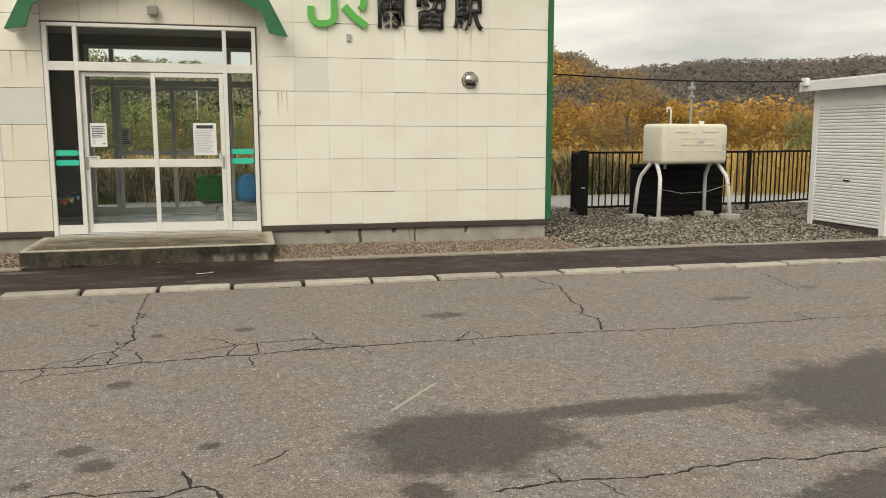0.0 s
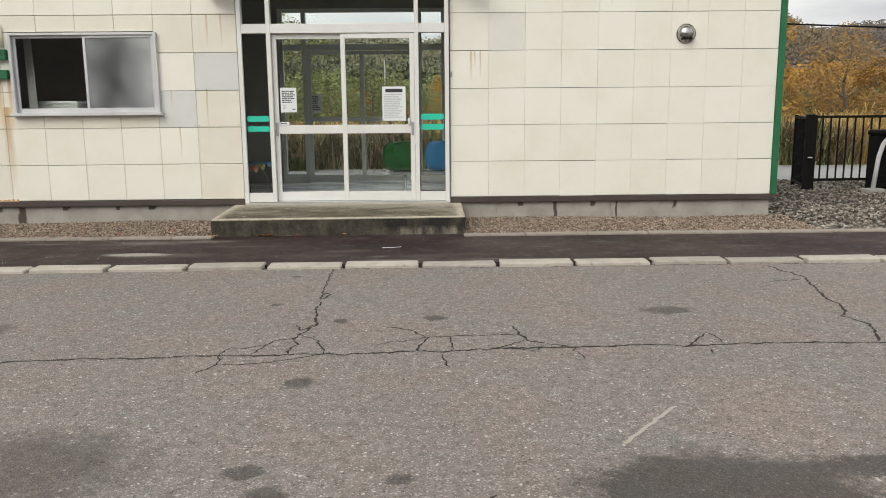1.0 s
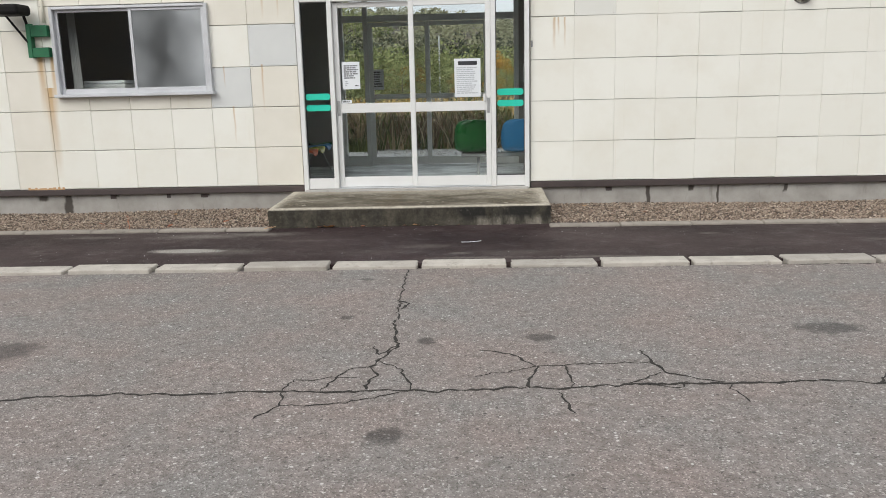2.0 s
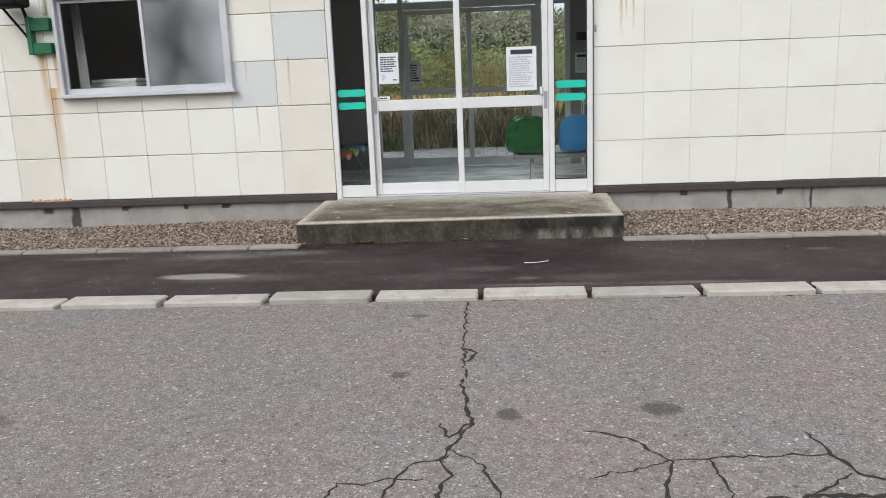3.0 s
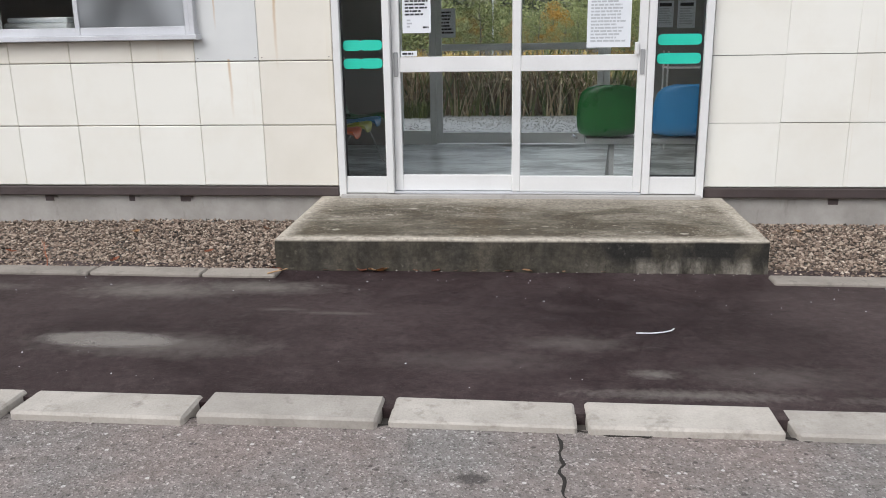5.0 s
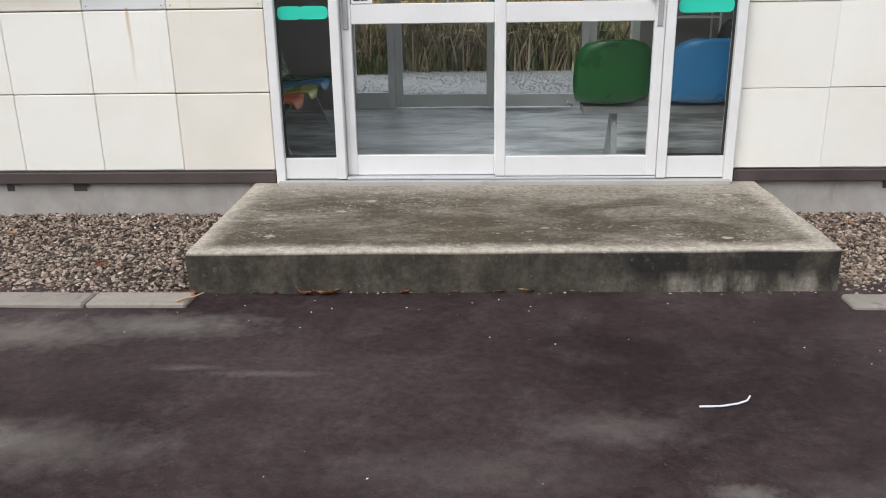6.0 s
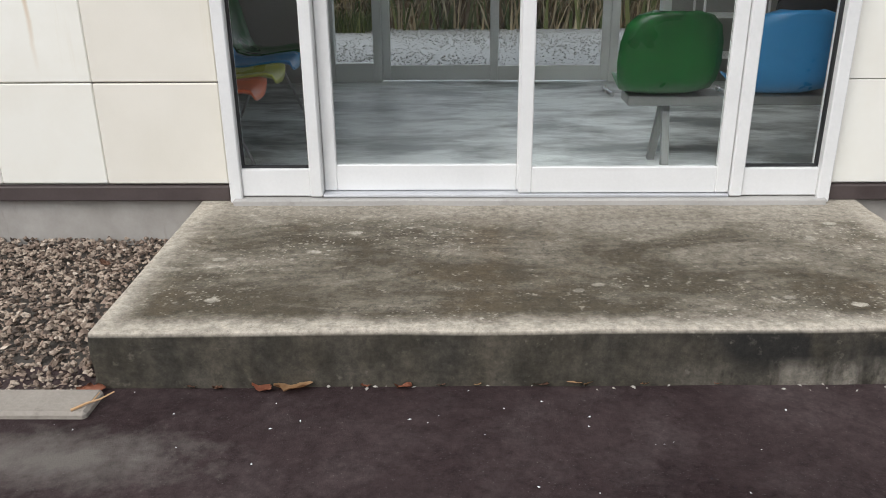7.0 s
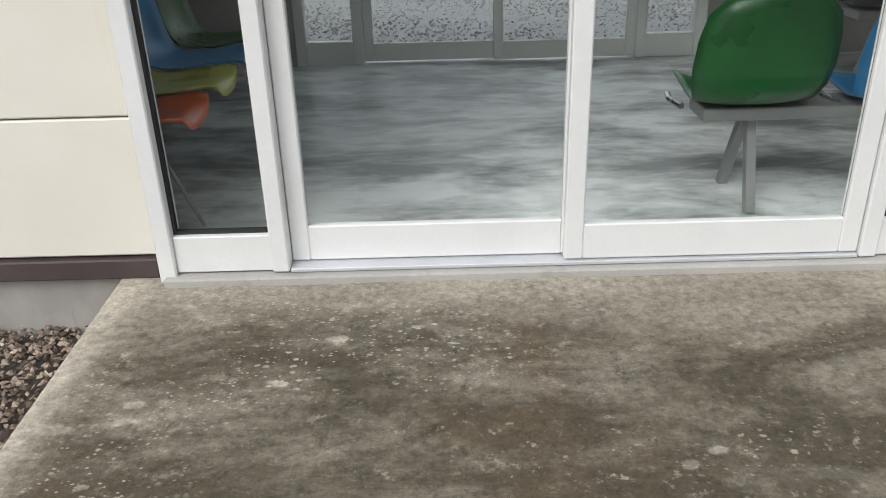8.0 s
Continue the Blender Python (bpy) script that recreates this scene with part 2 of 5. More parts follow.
def step_concrete():
    k = Nodes("mossy_concrete")
    p = k.place()
    sep = k.put("ShaderNodeSeparateXYZ")
    k.link(p, sep.inputs[0])
    x, y, z = sep.outputs
    big, mid, fine = k.noise(p, 1.7, 5, 0.6), k.noise(p, 6, 9, 0.7, 0.2), k.noise(p, 90, 4, 0.75)
    pale, moss = (0.50, 0.455, 0.385), (0.072, 0.058, 0.036)
    wob = k.math("MULTIPLY", k.math("SUBTRACT", mid, 0.5), 0.16)
    yy = k.math("SUBTRACT", y, k.math("MULTIPLY", x, 0.018))
    inner = k.math("MULTIPLY", k.range(k.math("ADD", yy, k.math("MULTIPLY", wob, 0.8)), 7.05, 7.12), k.range(k.math("ADD", yy, k.math("MULTIPLY", wob, 2.8)), 8.0, 7.66, 0.25, 1))
    inner = k.math("MULTIPLY", inner, k.range(k.math("ADD", x, k.math("MULTIPLY", wob, 0.6)), -1.965, -1.86))
    inner = k.math("MULTIPLY", inner, k.range(k.math("ADD", x, k.math("MULTIPLY", wob, 0.5)), 0.45, 0.39, 0.15, 1))
    c = k.mix(k.range(mid, 0.3, 0.7, 0, 0.6), pale, (0.30, 0.268, 0.222))
    # a brown-grey worn skin, with dark moss lying on it in long patches
    c = k.mix(k.math("MULTIPLY", inner, 0.86), c, k.mix(k.range(k.noise(k.scaled(p, (1, 1.6, 1)), 7.5, 9, 0.74), 0.34, 0.66), (0.135, 0.118, 0.088), (0.27, 0.24, 0.192)))
    patch = k.noise(k.scaled(p, (0.8, 1.7, 1)), 2.3, 9, 0.66, 0.5)
    patch = k.math("ADD", patch, k.math("ADD", k.range(x, -1.7, 0.1, 0.075, -0.01), k.range(yy, 7.2, 7.7, 0.02, -0.03)))
    c = k.mix(k.math("MULTIPLY", inner, k.range(patch, 0.405, 0.57, 0.1, 0.95)), c, moss)
    c = k.mix(k.math("MULTIPLY", inner, k.range(k.noise(p, 2.4, 4, 0.6), 0.52, 0.66, 0, 0.45)), c, (0.118, 0.084, 0.046))
    c = k.mix(k.math("MULTIPLY", inner, k.range(k.noise(p, 19, 8, 0.8, 0.3), 0.47, 0.37, 0, 0.65)), c, (0.045, 0.037, 0.024))
    # pale scrapes and crusts, thick in some places and absent in others
    where = k.range(k.noise(k.scaled(p, (1, 1.4, 1)), 1.6, 4, 0.6), 0.47, 0.60)
    for size, rare, reach in ((17.0, 0.90, 0.46), (47.0, 0.87, 0.42), (95.0, 0.86, 0.45)):
        v = k.put("ShaderNodeTexVoronoi", Scale=size)
        k.link(k.scaled(p, (1, 1.5, 1)), v.inputs["Vector"])
        q = k.put("ShaderNodeSeparateColor")
        k.link(v.outputs["Color"], q.inputs[0])
        d = k.math("ADD", v.outputs["Distance"], k.math("MULTIPLY", k.math("SUBTRACT", k.noise(p, size * 2.2, 4, 0.7), 0.5), 0.75))
        chip = k.math("MULTIPLY", k.range(q.outputs[0], rare, rare + 0.03), k.range(d, reach, reach * 0.55, 0, 0.75))
        c = k.mix(k.math("MULTIPLY", chip, k.range(where, 0, 1, 0.12, 1.0)), c, (0.52, 0.48, 0.41))
    c = k.mix(k.math("MULTIPLY", where, k.range(k.noise(p, 13, 8, 0.78), 0.54, 0.68, 0, 0.6)), c, (0.43, 0.39, 0.325))
    # the front riser is coloured much darker than the top, in vertical runs
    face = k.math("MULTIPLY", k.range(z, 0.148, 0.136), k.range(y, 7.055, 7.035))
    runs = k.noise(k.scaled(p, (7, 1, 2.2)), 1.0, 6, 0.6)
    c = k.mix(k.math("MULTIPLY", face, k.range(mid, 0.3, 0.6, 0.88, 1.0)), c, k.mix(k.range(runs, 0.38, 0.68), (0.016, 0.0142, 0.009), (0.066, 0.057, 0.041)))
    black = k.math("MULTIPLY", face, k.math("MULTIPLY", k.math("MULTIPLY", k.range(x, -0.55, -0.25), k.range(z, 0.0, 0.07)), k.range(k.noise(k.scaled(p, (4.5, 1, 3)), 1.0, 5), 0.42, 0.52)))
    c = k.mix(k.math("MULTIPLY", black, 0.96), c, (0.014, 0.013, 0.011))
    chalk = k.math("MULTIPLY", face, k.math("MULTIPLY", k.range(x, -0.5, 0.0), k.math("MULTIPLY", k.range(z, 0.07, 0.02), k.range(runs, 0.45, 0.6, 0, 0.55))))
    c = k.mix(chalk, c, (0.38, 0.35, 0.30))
    spots = k.math("MAXIMUM", k.range(k.noise(p, 30, 6, 0.62), 0.62, 0.69, 0, 0.6), k.range(k.noise(p, 11, 8, 0.78), 0.60, 0.68, 0, 0.5))
    spots = k.math("MULTIPLY", spots, k.range(face, 0, 1, 1.0, 0.3))
    c = k.mix(k.math("MULTIPLY", spots, k.range(big, 0.4, 0.6, 0.2, 1)), c, (0.50, 0.455, 0.385))
    c = k.mix(k.range(fine, 0.42, 0.28, 0, 0.4), c, (0.05, 0.043, 0.032))
    speck = k.noise(p, 42, 8, 0.8)
    c = k.mix(1.0, c, k.mix(k.range(speck, 0.34, 0.66), (0.6, 0.59, 0.57), (1.45, 1.44, 1.4)), "MULTIPLY")
    k.bump(k.math("ADD", mid, k.math("MULTIPLY", fine, 0.6)), 0.6, 0.008)
    return k.done(c, 0.88)


def room_floor():
    k = Nodes("worn_concrete_floor")
    p = k.place()
    a = k.noise(k.scaled(p, (1.0, 1.9, 1)), 1.5, 8, 0.66, 0.3)
    b = k.noise(k.scaled(p, (1.0, 2.4, 1)), 5.5, 7, 0.7, 0.2)
    f = k.math("ADD", k.math("MULTIPLY", a, 0.74), k.math("MULTIPLY", b, 0.26))
    c = k.mix(k.range(f, 0.42, 0.575), (0.235, 0.252, 0.25), (0.86, 0.895, 0.89))
    c = k.mix(k.range(k.noise(p, 48, 5, 0.75), 0.58, 0.7, 0, 0.35), c, (0.12, 0.125, 0.12))
    k.bump(k.noise(p, 60, 3), 0.1, 0.003)
    return k.done(c, k.range(f, 0.38, 0.62, 0.36, 0.52))


def glass(name, tint=(0.93, 0.96, 0.95), rough=0.0, ior=1.27):
    k = Nodes(name)
    k.b.inputs["Transmission Weight"].default_value = 1.0
    k.b.inputs["IOR"].default_value = ior
    return k.done(tint, rough)


M_ROAD, M_PATH, M_BOARD, M_STEP, M_FLOOR = asphalt_old(), asphalt_path(), cladding(), step_concrete(), room_floor()
M_BOARD_GREY = cladding_plain("grey_board", (0.62, 0.63, 0.62), (0.68, 0.69, 0.67))
M_BOARD_TAN = cladding_plain("tan_board", (0.735, 0.70, 0.61), (0.79, 0.755, 0.67))
M_BACKING = worn("wall_backing", (0.27, 0.25, 0.22), (0.44, 0.42, 0.385), 5.0)
M_BOARD_PALE = cladding_plain("pale_grey_board", (0.735, 0.73, 0.68), (0.78, 0.77, 0.715))
def plinth():
    k = Nodes("plinth_concrete")
    p = k.place()
    sep = k.put("ShaderNodeSeparateXYZ")
    k.link(p, sep.inputs[0])
    c = k.mix(k.range(k.noise(p, 3.5, 6, 0.65), 0.35, 0.65), (0.41, 0.39, 0.36), (0.29, 0.272, 0.245))
    c = k.mix(k.range(k.noise(k.scaled(p, (9, 1, 2)), 1.0, 5, 0.65), 0.58, 0.72, 0, 0.6), c, (0.17, 0.155, 0.13))
    wob = k.math("MULTIPLY", k.math("SUBTRACT", k.noise(p, 9, 4), 0.5), 0.06)
    for x, w, z in ((-4.36, 0.05, -0.1), (1.56, 0.022, -0.1), (-4.62, 0.06, 0.1), (-3.86, 0.05, 0.125), (-3.28, 0.04, 0.135), (-2.92, 0.05, 0.12), (1.16, 0.03, 0.13), (1.98, 0.03, 0.1), (2.25, 0.012, -0.1), (2.9, 0.02, 0.08)):
        d = k.math("ABSOLUTE", k.math("SUBTRACT", k.math("ADD", sep.outputs[0], wob), x))
        c = k.mix(k.math("MULTIPLY", k.range(d, w, w * 0.6), k.range(k.math("ADD", sep.outputs[2], wob), z, z + 0.02, 0, 0.9)), c, (0.045, 0.035, 0.028))
    k.bump(k.noise(p, 40, 4), 0.3, 0.005)
    return k.done(c, 0.9)


M_PLINTH = plinth()
M_CONC = worn("foundation_concrete", (0.36, 0.345, 0.32), (0.47, 0.455, 0.43), 3.0, 0.9, bump=0.3, dirt=(0.2, 0.19, 0.17))
M_BROWN = worn("brown_metal_trim", (0.052, 0.038, 0.036), (0.078, 0.059, 0.056), 8, 0.6, dirt=(0.06, 0.045, 0.035))
M_KERB = worn("kerb_concrete", (0.33, 0.302, 0.262), (0.48, 0.445, 0.395), 7.0, 0.92, bump=0.6, grain=120, per_piece=0.14, dirt=(0.20, 0.175, 0.145))
M_EDGE = worn("edging_concrete", (0.22, 0.196, 0.165), (0.34, 0.305, 0.262), 5.0, 0.92, bump=0.4, per_piece=0.12, dirt=(0.1, 0.09, 0.075))
M_ALU = worn("white_aluminium", (0.715, 0.715, 0.70), (0.79, 0.79, 0.775), 4.0, 0.38, bump=0.03)
M_ALU_OLD = worn("silver_aluminium", (0.55, 0.56, 0.58), (0.66, 0.67, 0.69), 4.0, 0.4, 0.3, bump=0.03)
M_DARKALU = worn("grey_aluminium", (0.30, 0.305, 0.30), (0.38, 0.385, 0.38), 4.0, 0.45, bump=0.03)
M_BACKALU = worn("pale_grey_aluminium", (0.62, 0.635, 0.61), (0.72, 0.735, 0.71), 4.0, 0.45, bump=0.03)
M_GASKET = worn("black_rubber", (0.012, 0.012, 0.013), (0.03, 0.03, 0.031), 12, 0.7, bump=0.05)
M_GLASS = glass("window_glass")
M_PANE = glass("office_glass", ior=1.5)


def frosted():
    """Frosted glass: cloudy; the blurred light gradient is put into colour and density."""
    k = Nodes("frosted_glass")
    k.b.inputs["IOR"].default_value = 1.45
    f = k.noise(k.scaled(k.place(), (1.0, 1.0, 0.8), (0.35, 0, 0.1)), 1.5, 3, 0.5)
    k.link(k.range(f, 0.36, 0.62, 0.93, 0.5), k.b.inputs["Transmission Weight"])
    return k.done(k.mix(k.range(f, 0.36, 0.62), (0.26, 0.275, 0.285), (0.58, 0.605, 0.62)), 0.45)


M_FROST = frosted()
M_GREEN = worn("green_paint", (0.012, 0.125, 0.052), (0.02, 0.165, 0.07), 6, 0.45, bump=0.05, dirt=(0.03, 0.09, 0.05))
M_SIGN_GREEN = worn("sign_green", (0.10, 0.44, 0.09), (0.12, 0.50, 0.11), 6, 0.4, bump=0.03)
M_SIGN_BLACK = worn("sign_black", (0.012, 0.012, 0.013), (0.022, 0.022, 0.024), 6, 0.45, bump=0.03)
M_PLASTER = worn("room_plaster", (0.25, 0.248, 0.228), (0.32, 0.315, 0.292), 1.5, 0.85, bump=0.05)
M_CEIL = worn("ceiling_board", (0.42, 0.41, 0.39), (0.5, 0.49, 0.47), 2.0, 0.9)
M_SOIL = worn("gravel_soil", (0.06, 0.053, 0.045), (0.12, 0.105, 0.09), 3.0, 0.97, bump=0.6, grain=60, dirt=(0.04, 0.035, 0.03))


# ---- mesh helpers ----
def part(name, bm, material, parent, label="", smooth=False):
    """Links a bmesh as one mesh object under a thing."""
    bmesh.ops.recalc_face_normals(bm, faces=bm.faces[:])
    me = bpy.data.meshes.new(name)
    if smooth:
        for f in bm.faces:
            f.smooth = True
    bm.to_mesh(me)
    bm.free()
    me.materials.append(material)
    ob = new(name, me)
    ob.parent = parent
    return tagged(ob, label)


def piece(name, me, parent, m):
    """One more object on a shared mesh."""
    ob = new(name, me)
    ob.parent = parent
    ob.matrix_basis = m
    return ob


def thing(name, label, category, at=(0, 0, 0), rz=0.0, group="", kind=""):
    ob = new(name)
    ob.empty_display_size = 0.1
    ob.matrix_basis = pose(*at, 0, 0, rz)
    return tagged(ob, label, category, group, kind)


def box(bm, a, b, bevel=0.0, seg=1):
    """An axis-aligned block between corners a and b."""
    c = [(p + q) / 2 for p, q in zip(a, b)]
    m = Matrix.LocRotScale(c, None, [abs(q - p) for p, q in zip(a, b)])
    vs = bmesh.ops.create_cube(bm, size=1, matrix=m)["verts"]
    if bevel:
        es = list({e for v in vs for e in v.link_edges})
        bmesh.ops.bevel(bm, geom=es, offset=bevel, segments=seg, profile=0.5, affect="EDGES")
    return bm


def block(a, b, bevel=0.0, seg=1):
    return box(bmesh.new(), a, b, bevel, seg)


def tube(bm, pts, r, n=10, r2=None):
    """A round bar along points."""
    pts = [Vector(p) for p in pts]
    up, rings = None, []
    for i, p in enumerate(pts):
        d = (pts[min(i + 1, len(pts) - 1)] - pts[max(i - 1, 0)]).normalized()
        if up is None:
            up = d.orthogonal().normalized()
        up = (up - d * up.dot(d)).normalized()
        side = d.cross(up)
        rr = r if r2 is None else r + (r2 - r) * i / (len(pts) - 1)
        rings.append([bm.verts.new(p + rr * (math.cos(6.28319 * k / n) * up + math.sin(6.28319 * k / n) * side)) for k in range(n)])
    for a, b in zip(rings, rings[1:]):
        for k in range(n):
            bm.faces.new((a[k], a[(k + 1) % n], b[(k + 1) % n], b[k]))
    bm.faces.new(rings[0][::-1])
    bm.faces.new(rings[-1])
    return bm


def rod(pts, r, n=10, r2=None):
    return tube(bmesh.new(), pts, r, n, r2)


def mesh_of(bm, name, material, smooth=False):
    bmesh.ops.recalc_face_normals(bm, faces=bm.faces[:])
    me = bpy.data.meshes.new(name)
    for f in bm.faces:
        f.smooth = smooth
    bm.to_mesh(me)
    bm.free()
    me.materials.append(material)
    return me


def structure(name, bm, material, label, category):
    return tagged(part(name, bm, material, None), label, category, kind="structure")


# ---- ground ----
def sheet(x0, y0, x1, y1, z, nx, ny, wave, scale):
    bm = bmesh.new()
    vs = [[bm.verts.new((x0 + (x1 - x0) * i / nx, y0 + (y1 - y0) * j / ny, z + wave * noise.noise(Vector((i / nx * (x1 - x0), j / ny * (y1 - y0), 3.1)) * scale))) for j in range(ny + 1)] for i in range(nx + 1)]
    for i in range(nx):
        for j in range(ny):
            bm.faces.new((vs[i][j], vs[i + 1][j], vs[i + 1][j + 1], vs[i][j + 1]))
    return bm


structure("ground", sheet(-2500, -2500, 2500, 2500, -0.09, 40, 40, 0.0, 1), M_SOIL, "stony brown soil and gravel ground", "ground")
structure("road", block((-60, -40, -0.3), (60, 5.27, 0.0)), M_ROAD, "worn grey cracked asphalt forecourt", "road")


def path_slab():
    bm = bmesh.new()
    n = 120
    rows = []
    for i in range(n + 1):
        x = -12 + 26 * i / n
        rows.append([bm.verts.new((x, y, z + 0.004 * noise.noise(Vector((x * 0.8, y, 0))))) for y, z in ((5.34, -0.25), (5.34, 0.018), (5.8, 0.014), (6.2, 0.006), (6.6, -0.010), (6.78, -0.015), (7.1, -0.02), (7.1, -0.25))])
    for a, b in zip(rows, rows[1:]):
        for j in range(7):
            bm.faces.new((a[j], b[j], b[j + 1], a[j + 1]))
    return bm


structure("pavement", path_slab(), M_PATH, "dark damp asphalt footpath with dusty and painted sheen patches", "pavement")

# ---- building shell ----
XL, XR, FACE, BACK = -7.0, 3.985, 8.06, 10.72
DOOR = (-1.885, 0.39, 2.515)
WIN = (-4.315, -2.725, 1.165, 2.035)


def front_wall():
    bm = bmesh.new()
    y0, y1 = FACE + 0.018, FACE + 0.17
    for a, b in (((XL, 0.16), (WIN[0], 3.5)), ((WIN[0], 0.16), (WIN[1], WIN[2])), ((WIN[0], WIN[3]), (WIN[1], 3.5)), ((WIN[1], 0.16), (DOOR[0], 3.5)), ((DOOR[0], DOOR[2]), (DOOR[1], 3.5)), ((DOOR[1], 0.16), (XR, 3.5))):
        box(bm, (a[0], y0, a[1]), (b[0], y1, b[1]))
    return bm


wall_front = structure("wall_front", front_wall(), M_BACKING, "front wall clad in square cream boards", "wall")
structure("foundation", block((XL, FACE + 0.172, -0.2), (XR - 0.02, BACK, 0.10)), M_PLINTH, "concrete floor slab of the building", "foundation")
structure("foundation", block((XL, FACE + 0.03, -0.2), (DOOR[0] - 0.004, FACE + 0.17, 0.165), 0.005), M_PLINTH, "pale stained concrete plinth below cladding", "foundation")
structure("foundation", block((DOOR[1] + 0.004, FACE + 0.03, -0.2), (XR - 0.02, FACE + 0.17, 0.165), 0.005), M_PLINTH, "pale stained concrete plinth below cladding", "foundation")
structure("foundation", block((DOOR[0] - 0.003, FACE + 0.032, -0.2), (DOOR[1] + 0.003, FACE + 0.17, 0.098)), M_PLINTH, "concrete plinth below the entrance", "foundation")
structure("trim", block((XL, FACE - 0.016, 0.168), (DOOR[0], FACE + 0.03, 0.226), 0.004), M_BROWN, "brown metal drip strip below cladding", "trim")
structure("trim", block((DOOR[1], FACE - 0.016, 0.168), (XR + 0.01, FACE + 0.03, 0.226), 0.004), M_BROWN, "brown metal drip strip below cladding", "trim")
structure("trim", block((XR - 0.03, FACE - 0.022, 0.23), (XR + 0.035, FACE + 0.05, 3.5), 0.004), M_GREEN, "green metal corner strip", "trim")
structure("wall_right", block((XR - 0.12, FACE + 0.052, 0.16), (XR, BACK + 0.15, 3.5)), M_PLASTER, "plain end wall", "wall")
structure("wall_left", block((XL, FACE + 0.172, 0.16), (XL + 0.12, BACK + 0.15, 3.5)), M_PLASTER, "plain end wall", "wall")
structure("floor", block((-2.55, FACE + 0.05, 0.10), (2.2, BACK + 0.1, 0.15)), M_FLOOR, "worn grey concrete waiting room floor", "floor")
structure("wall_room_left", block((-2.62, FACE + 0.172, 0.1), (-2.5, BACK, 2.7)), M_PLASTER, "dull grey plaster waiting room wall", "wall")
structure("wall_room_right", block((2.1, FACE + 0.172, 0.1), (2.22, BACK, 2.7)), M_PLASTER, "dull grey plaster waiting room wall", "wall")
structure("ceiling", block((-6.88, FACE + 0.172, 2.7), (XR - 0.122, BACK + 0.15, 2.76)), M_CEIL, "grey ceiling boards", "ceiling")
BDOOR = (-1.93, 0.40, 2.56)


def back_wall():
    bm = bmesh.new()
    for a, b in (((XL + 0.12, 0.1), (BDOOR[0], 3.5)), ((BDOOR[0], BDOOR[2]), (BDOOR[1], 3.5)), ((BDOOR[1], 0.1), (XR - 0.122, 3.5))):
        box(bm, (a[0], BACK, a[1]), (b[0], BACK + 0.15, b[1]))
    return bm


structure("wall_back", back_wall(), M_PLASTER, "pale plaster back wall with glazed doors", "wall")


def roof():
    bm = bmesh.new()
    y0, y1, yr = FACE - 0.35, BACK + 0.5, (FACE + BACK) / 2
    for x in (XL - 0.3, XR + 0.3):
        [bm.verts.new((x, y, z)) for y, z in ((y0, 3.5), (y0, 3.66), (yr, 4.7), (y1, 3.66), (y1, 3.5))]
    bm.verts.ensure_lookup_table()
    v = bm.verts
    for k in range(5):
        bm.faces.new((v[k], v[(k + 1) % 5], v[5 + (k + 1) % 5], v[5 + k]))
    bm.faces.new(v[:5])
    bm.faces.new(v[5:10])
    return bm


structure("roof", roof(), M_GREEN, "green metal pitched roof", "roof")

# ---- doors and windows ----
def glazed_frame(name, label, x0, x1, posts, y, z0, z1, bars, metal, w=0.05, depth=0.09):
    """Frame of an opening: jambs, posts, sill, head and cross bars."""
    f = thing(name, label, "door frame", (0, y, 0), kind="structure")
    part("jamb", block((x0, -depth / 2, z0 - 0.024), (x0 + w, depth / 2, z1), 0.004), metal, f)
    part("jamb", block((x1 - w, -depth / 2, z0 - 0.024), (x1, depth / 2, z1), 0.004), metal, f)
    part("head", block((x0 + w, -depth / 2, z1 - w * 0.8), (x1 - w, depth / 2, z1), 0.004), metal, f)
    for x in posts:
        part("post", block((x - w / 2, -depth / 2 + 0.002, z0), (x + w / 2, depth / 2 - 0.002, z1 - w * 0.8), 0.004), metal, f)
    xs = [x0 + w, *[v for x in posts for v in (x - w / 2, x + w / 2)], x1 - w]
    for a, b in zip(xs[::2], xs[1::2]):
        for p, q in bars:
            part("transom", block((a, -depth / 2 + 0.004, p), (b, depth / 2 - 0.004, q), 0.003), metal, f)
    return f, list(zip(xs[::2], xs[1::2]))


def pane(parent, x0, x1, z0, z1, y=0.0, material=None, thick=0.005):
    g = part("pane", block((x0, y - thick / 2, z0), (x1, y + thick / 2, z1)), material or M_GLASS, parent)
    g.visible_shadow = False
    return g


def sliding_leaf(name, label, x0, x1, y, z0, z1, mid, metal, parent_kind, handle_x=None, stile=0.05, foot=0.1, top=0.05, mid_h=0.092):
    d = thing(name, label, "sliding door", (0, y, 0), kind=parent_kind)
    part("stile", block((x0, -0.016, z0), (x0 + stile, 0.016, z1), 0.004), metal, d)
    part("stile", block((x1 - stile, -0.016, z0), (x1, 0.016, z1), 0.004), metal, d)
    for n, a, b in (("bottom_rail", z0, z0 + foot), ("top_rail", z1 - top, z1)):
        part(n, block((x0 + stile, -0.014, a), (x1 - stile, 0.014, b), 0.003), metal, d)
    if mid:
        part("middle_rail", block((x0 + stile, -0.014, mid - mid_h / 2), (x1 - stile, 0.014, mid + mid_h / 2), 0.003), metal, d)
        pane(d, x0 + stile, x1 - stile, z0 + foot, mid - mid_h / 2)
        pane(d, x0 + stile, x1 - stile, mid + mid_h / 2, z1 - top)
    else:
        pane(d, x0 + stile, x1 - stile, z0 + foot, z1 - top)
    if handle_x is not None:
        part("handle", block((handle_x - 0.013, -0.024, mid - 0.07), (handle_x + 0.013, -0.0165, mid + 0.075), 0.003), M_DARKALU, d, "dark recessed pull handle")
    return d


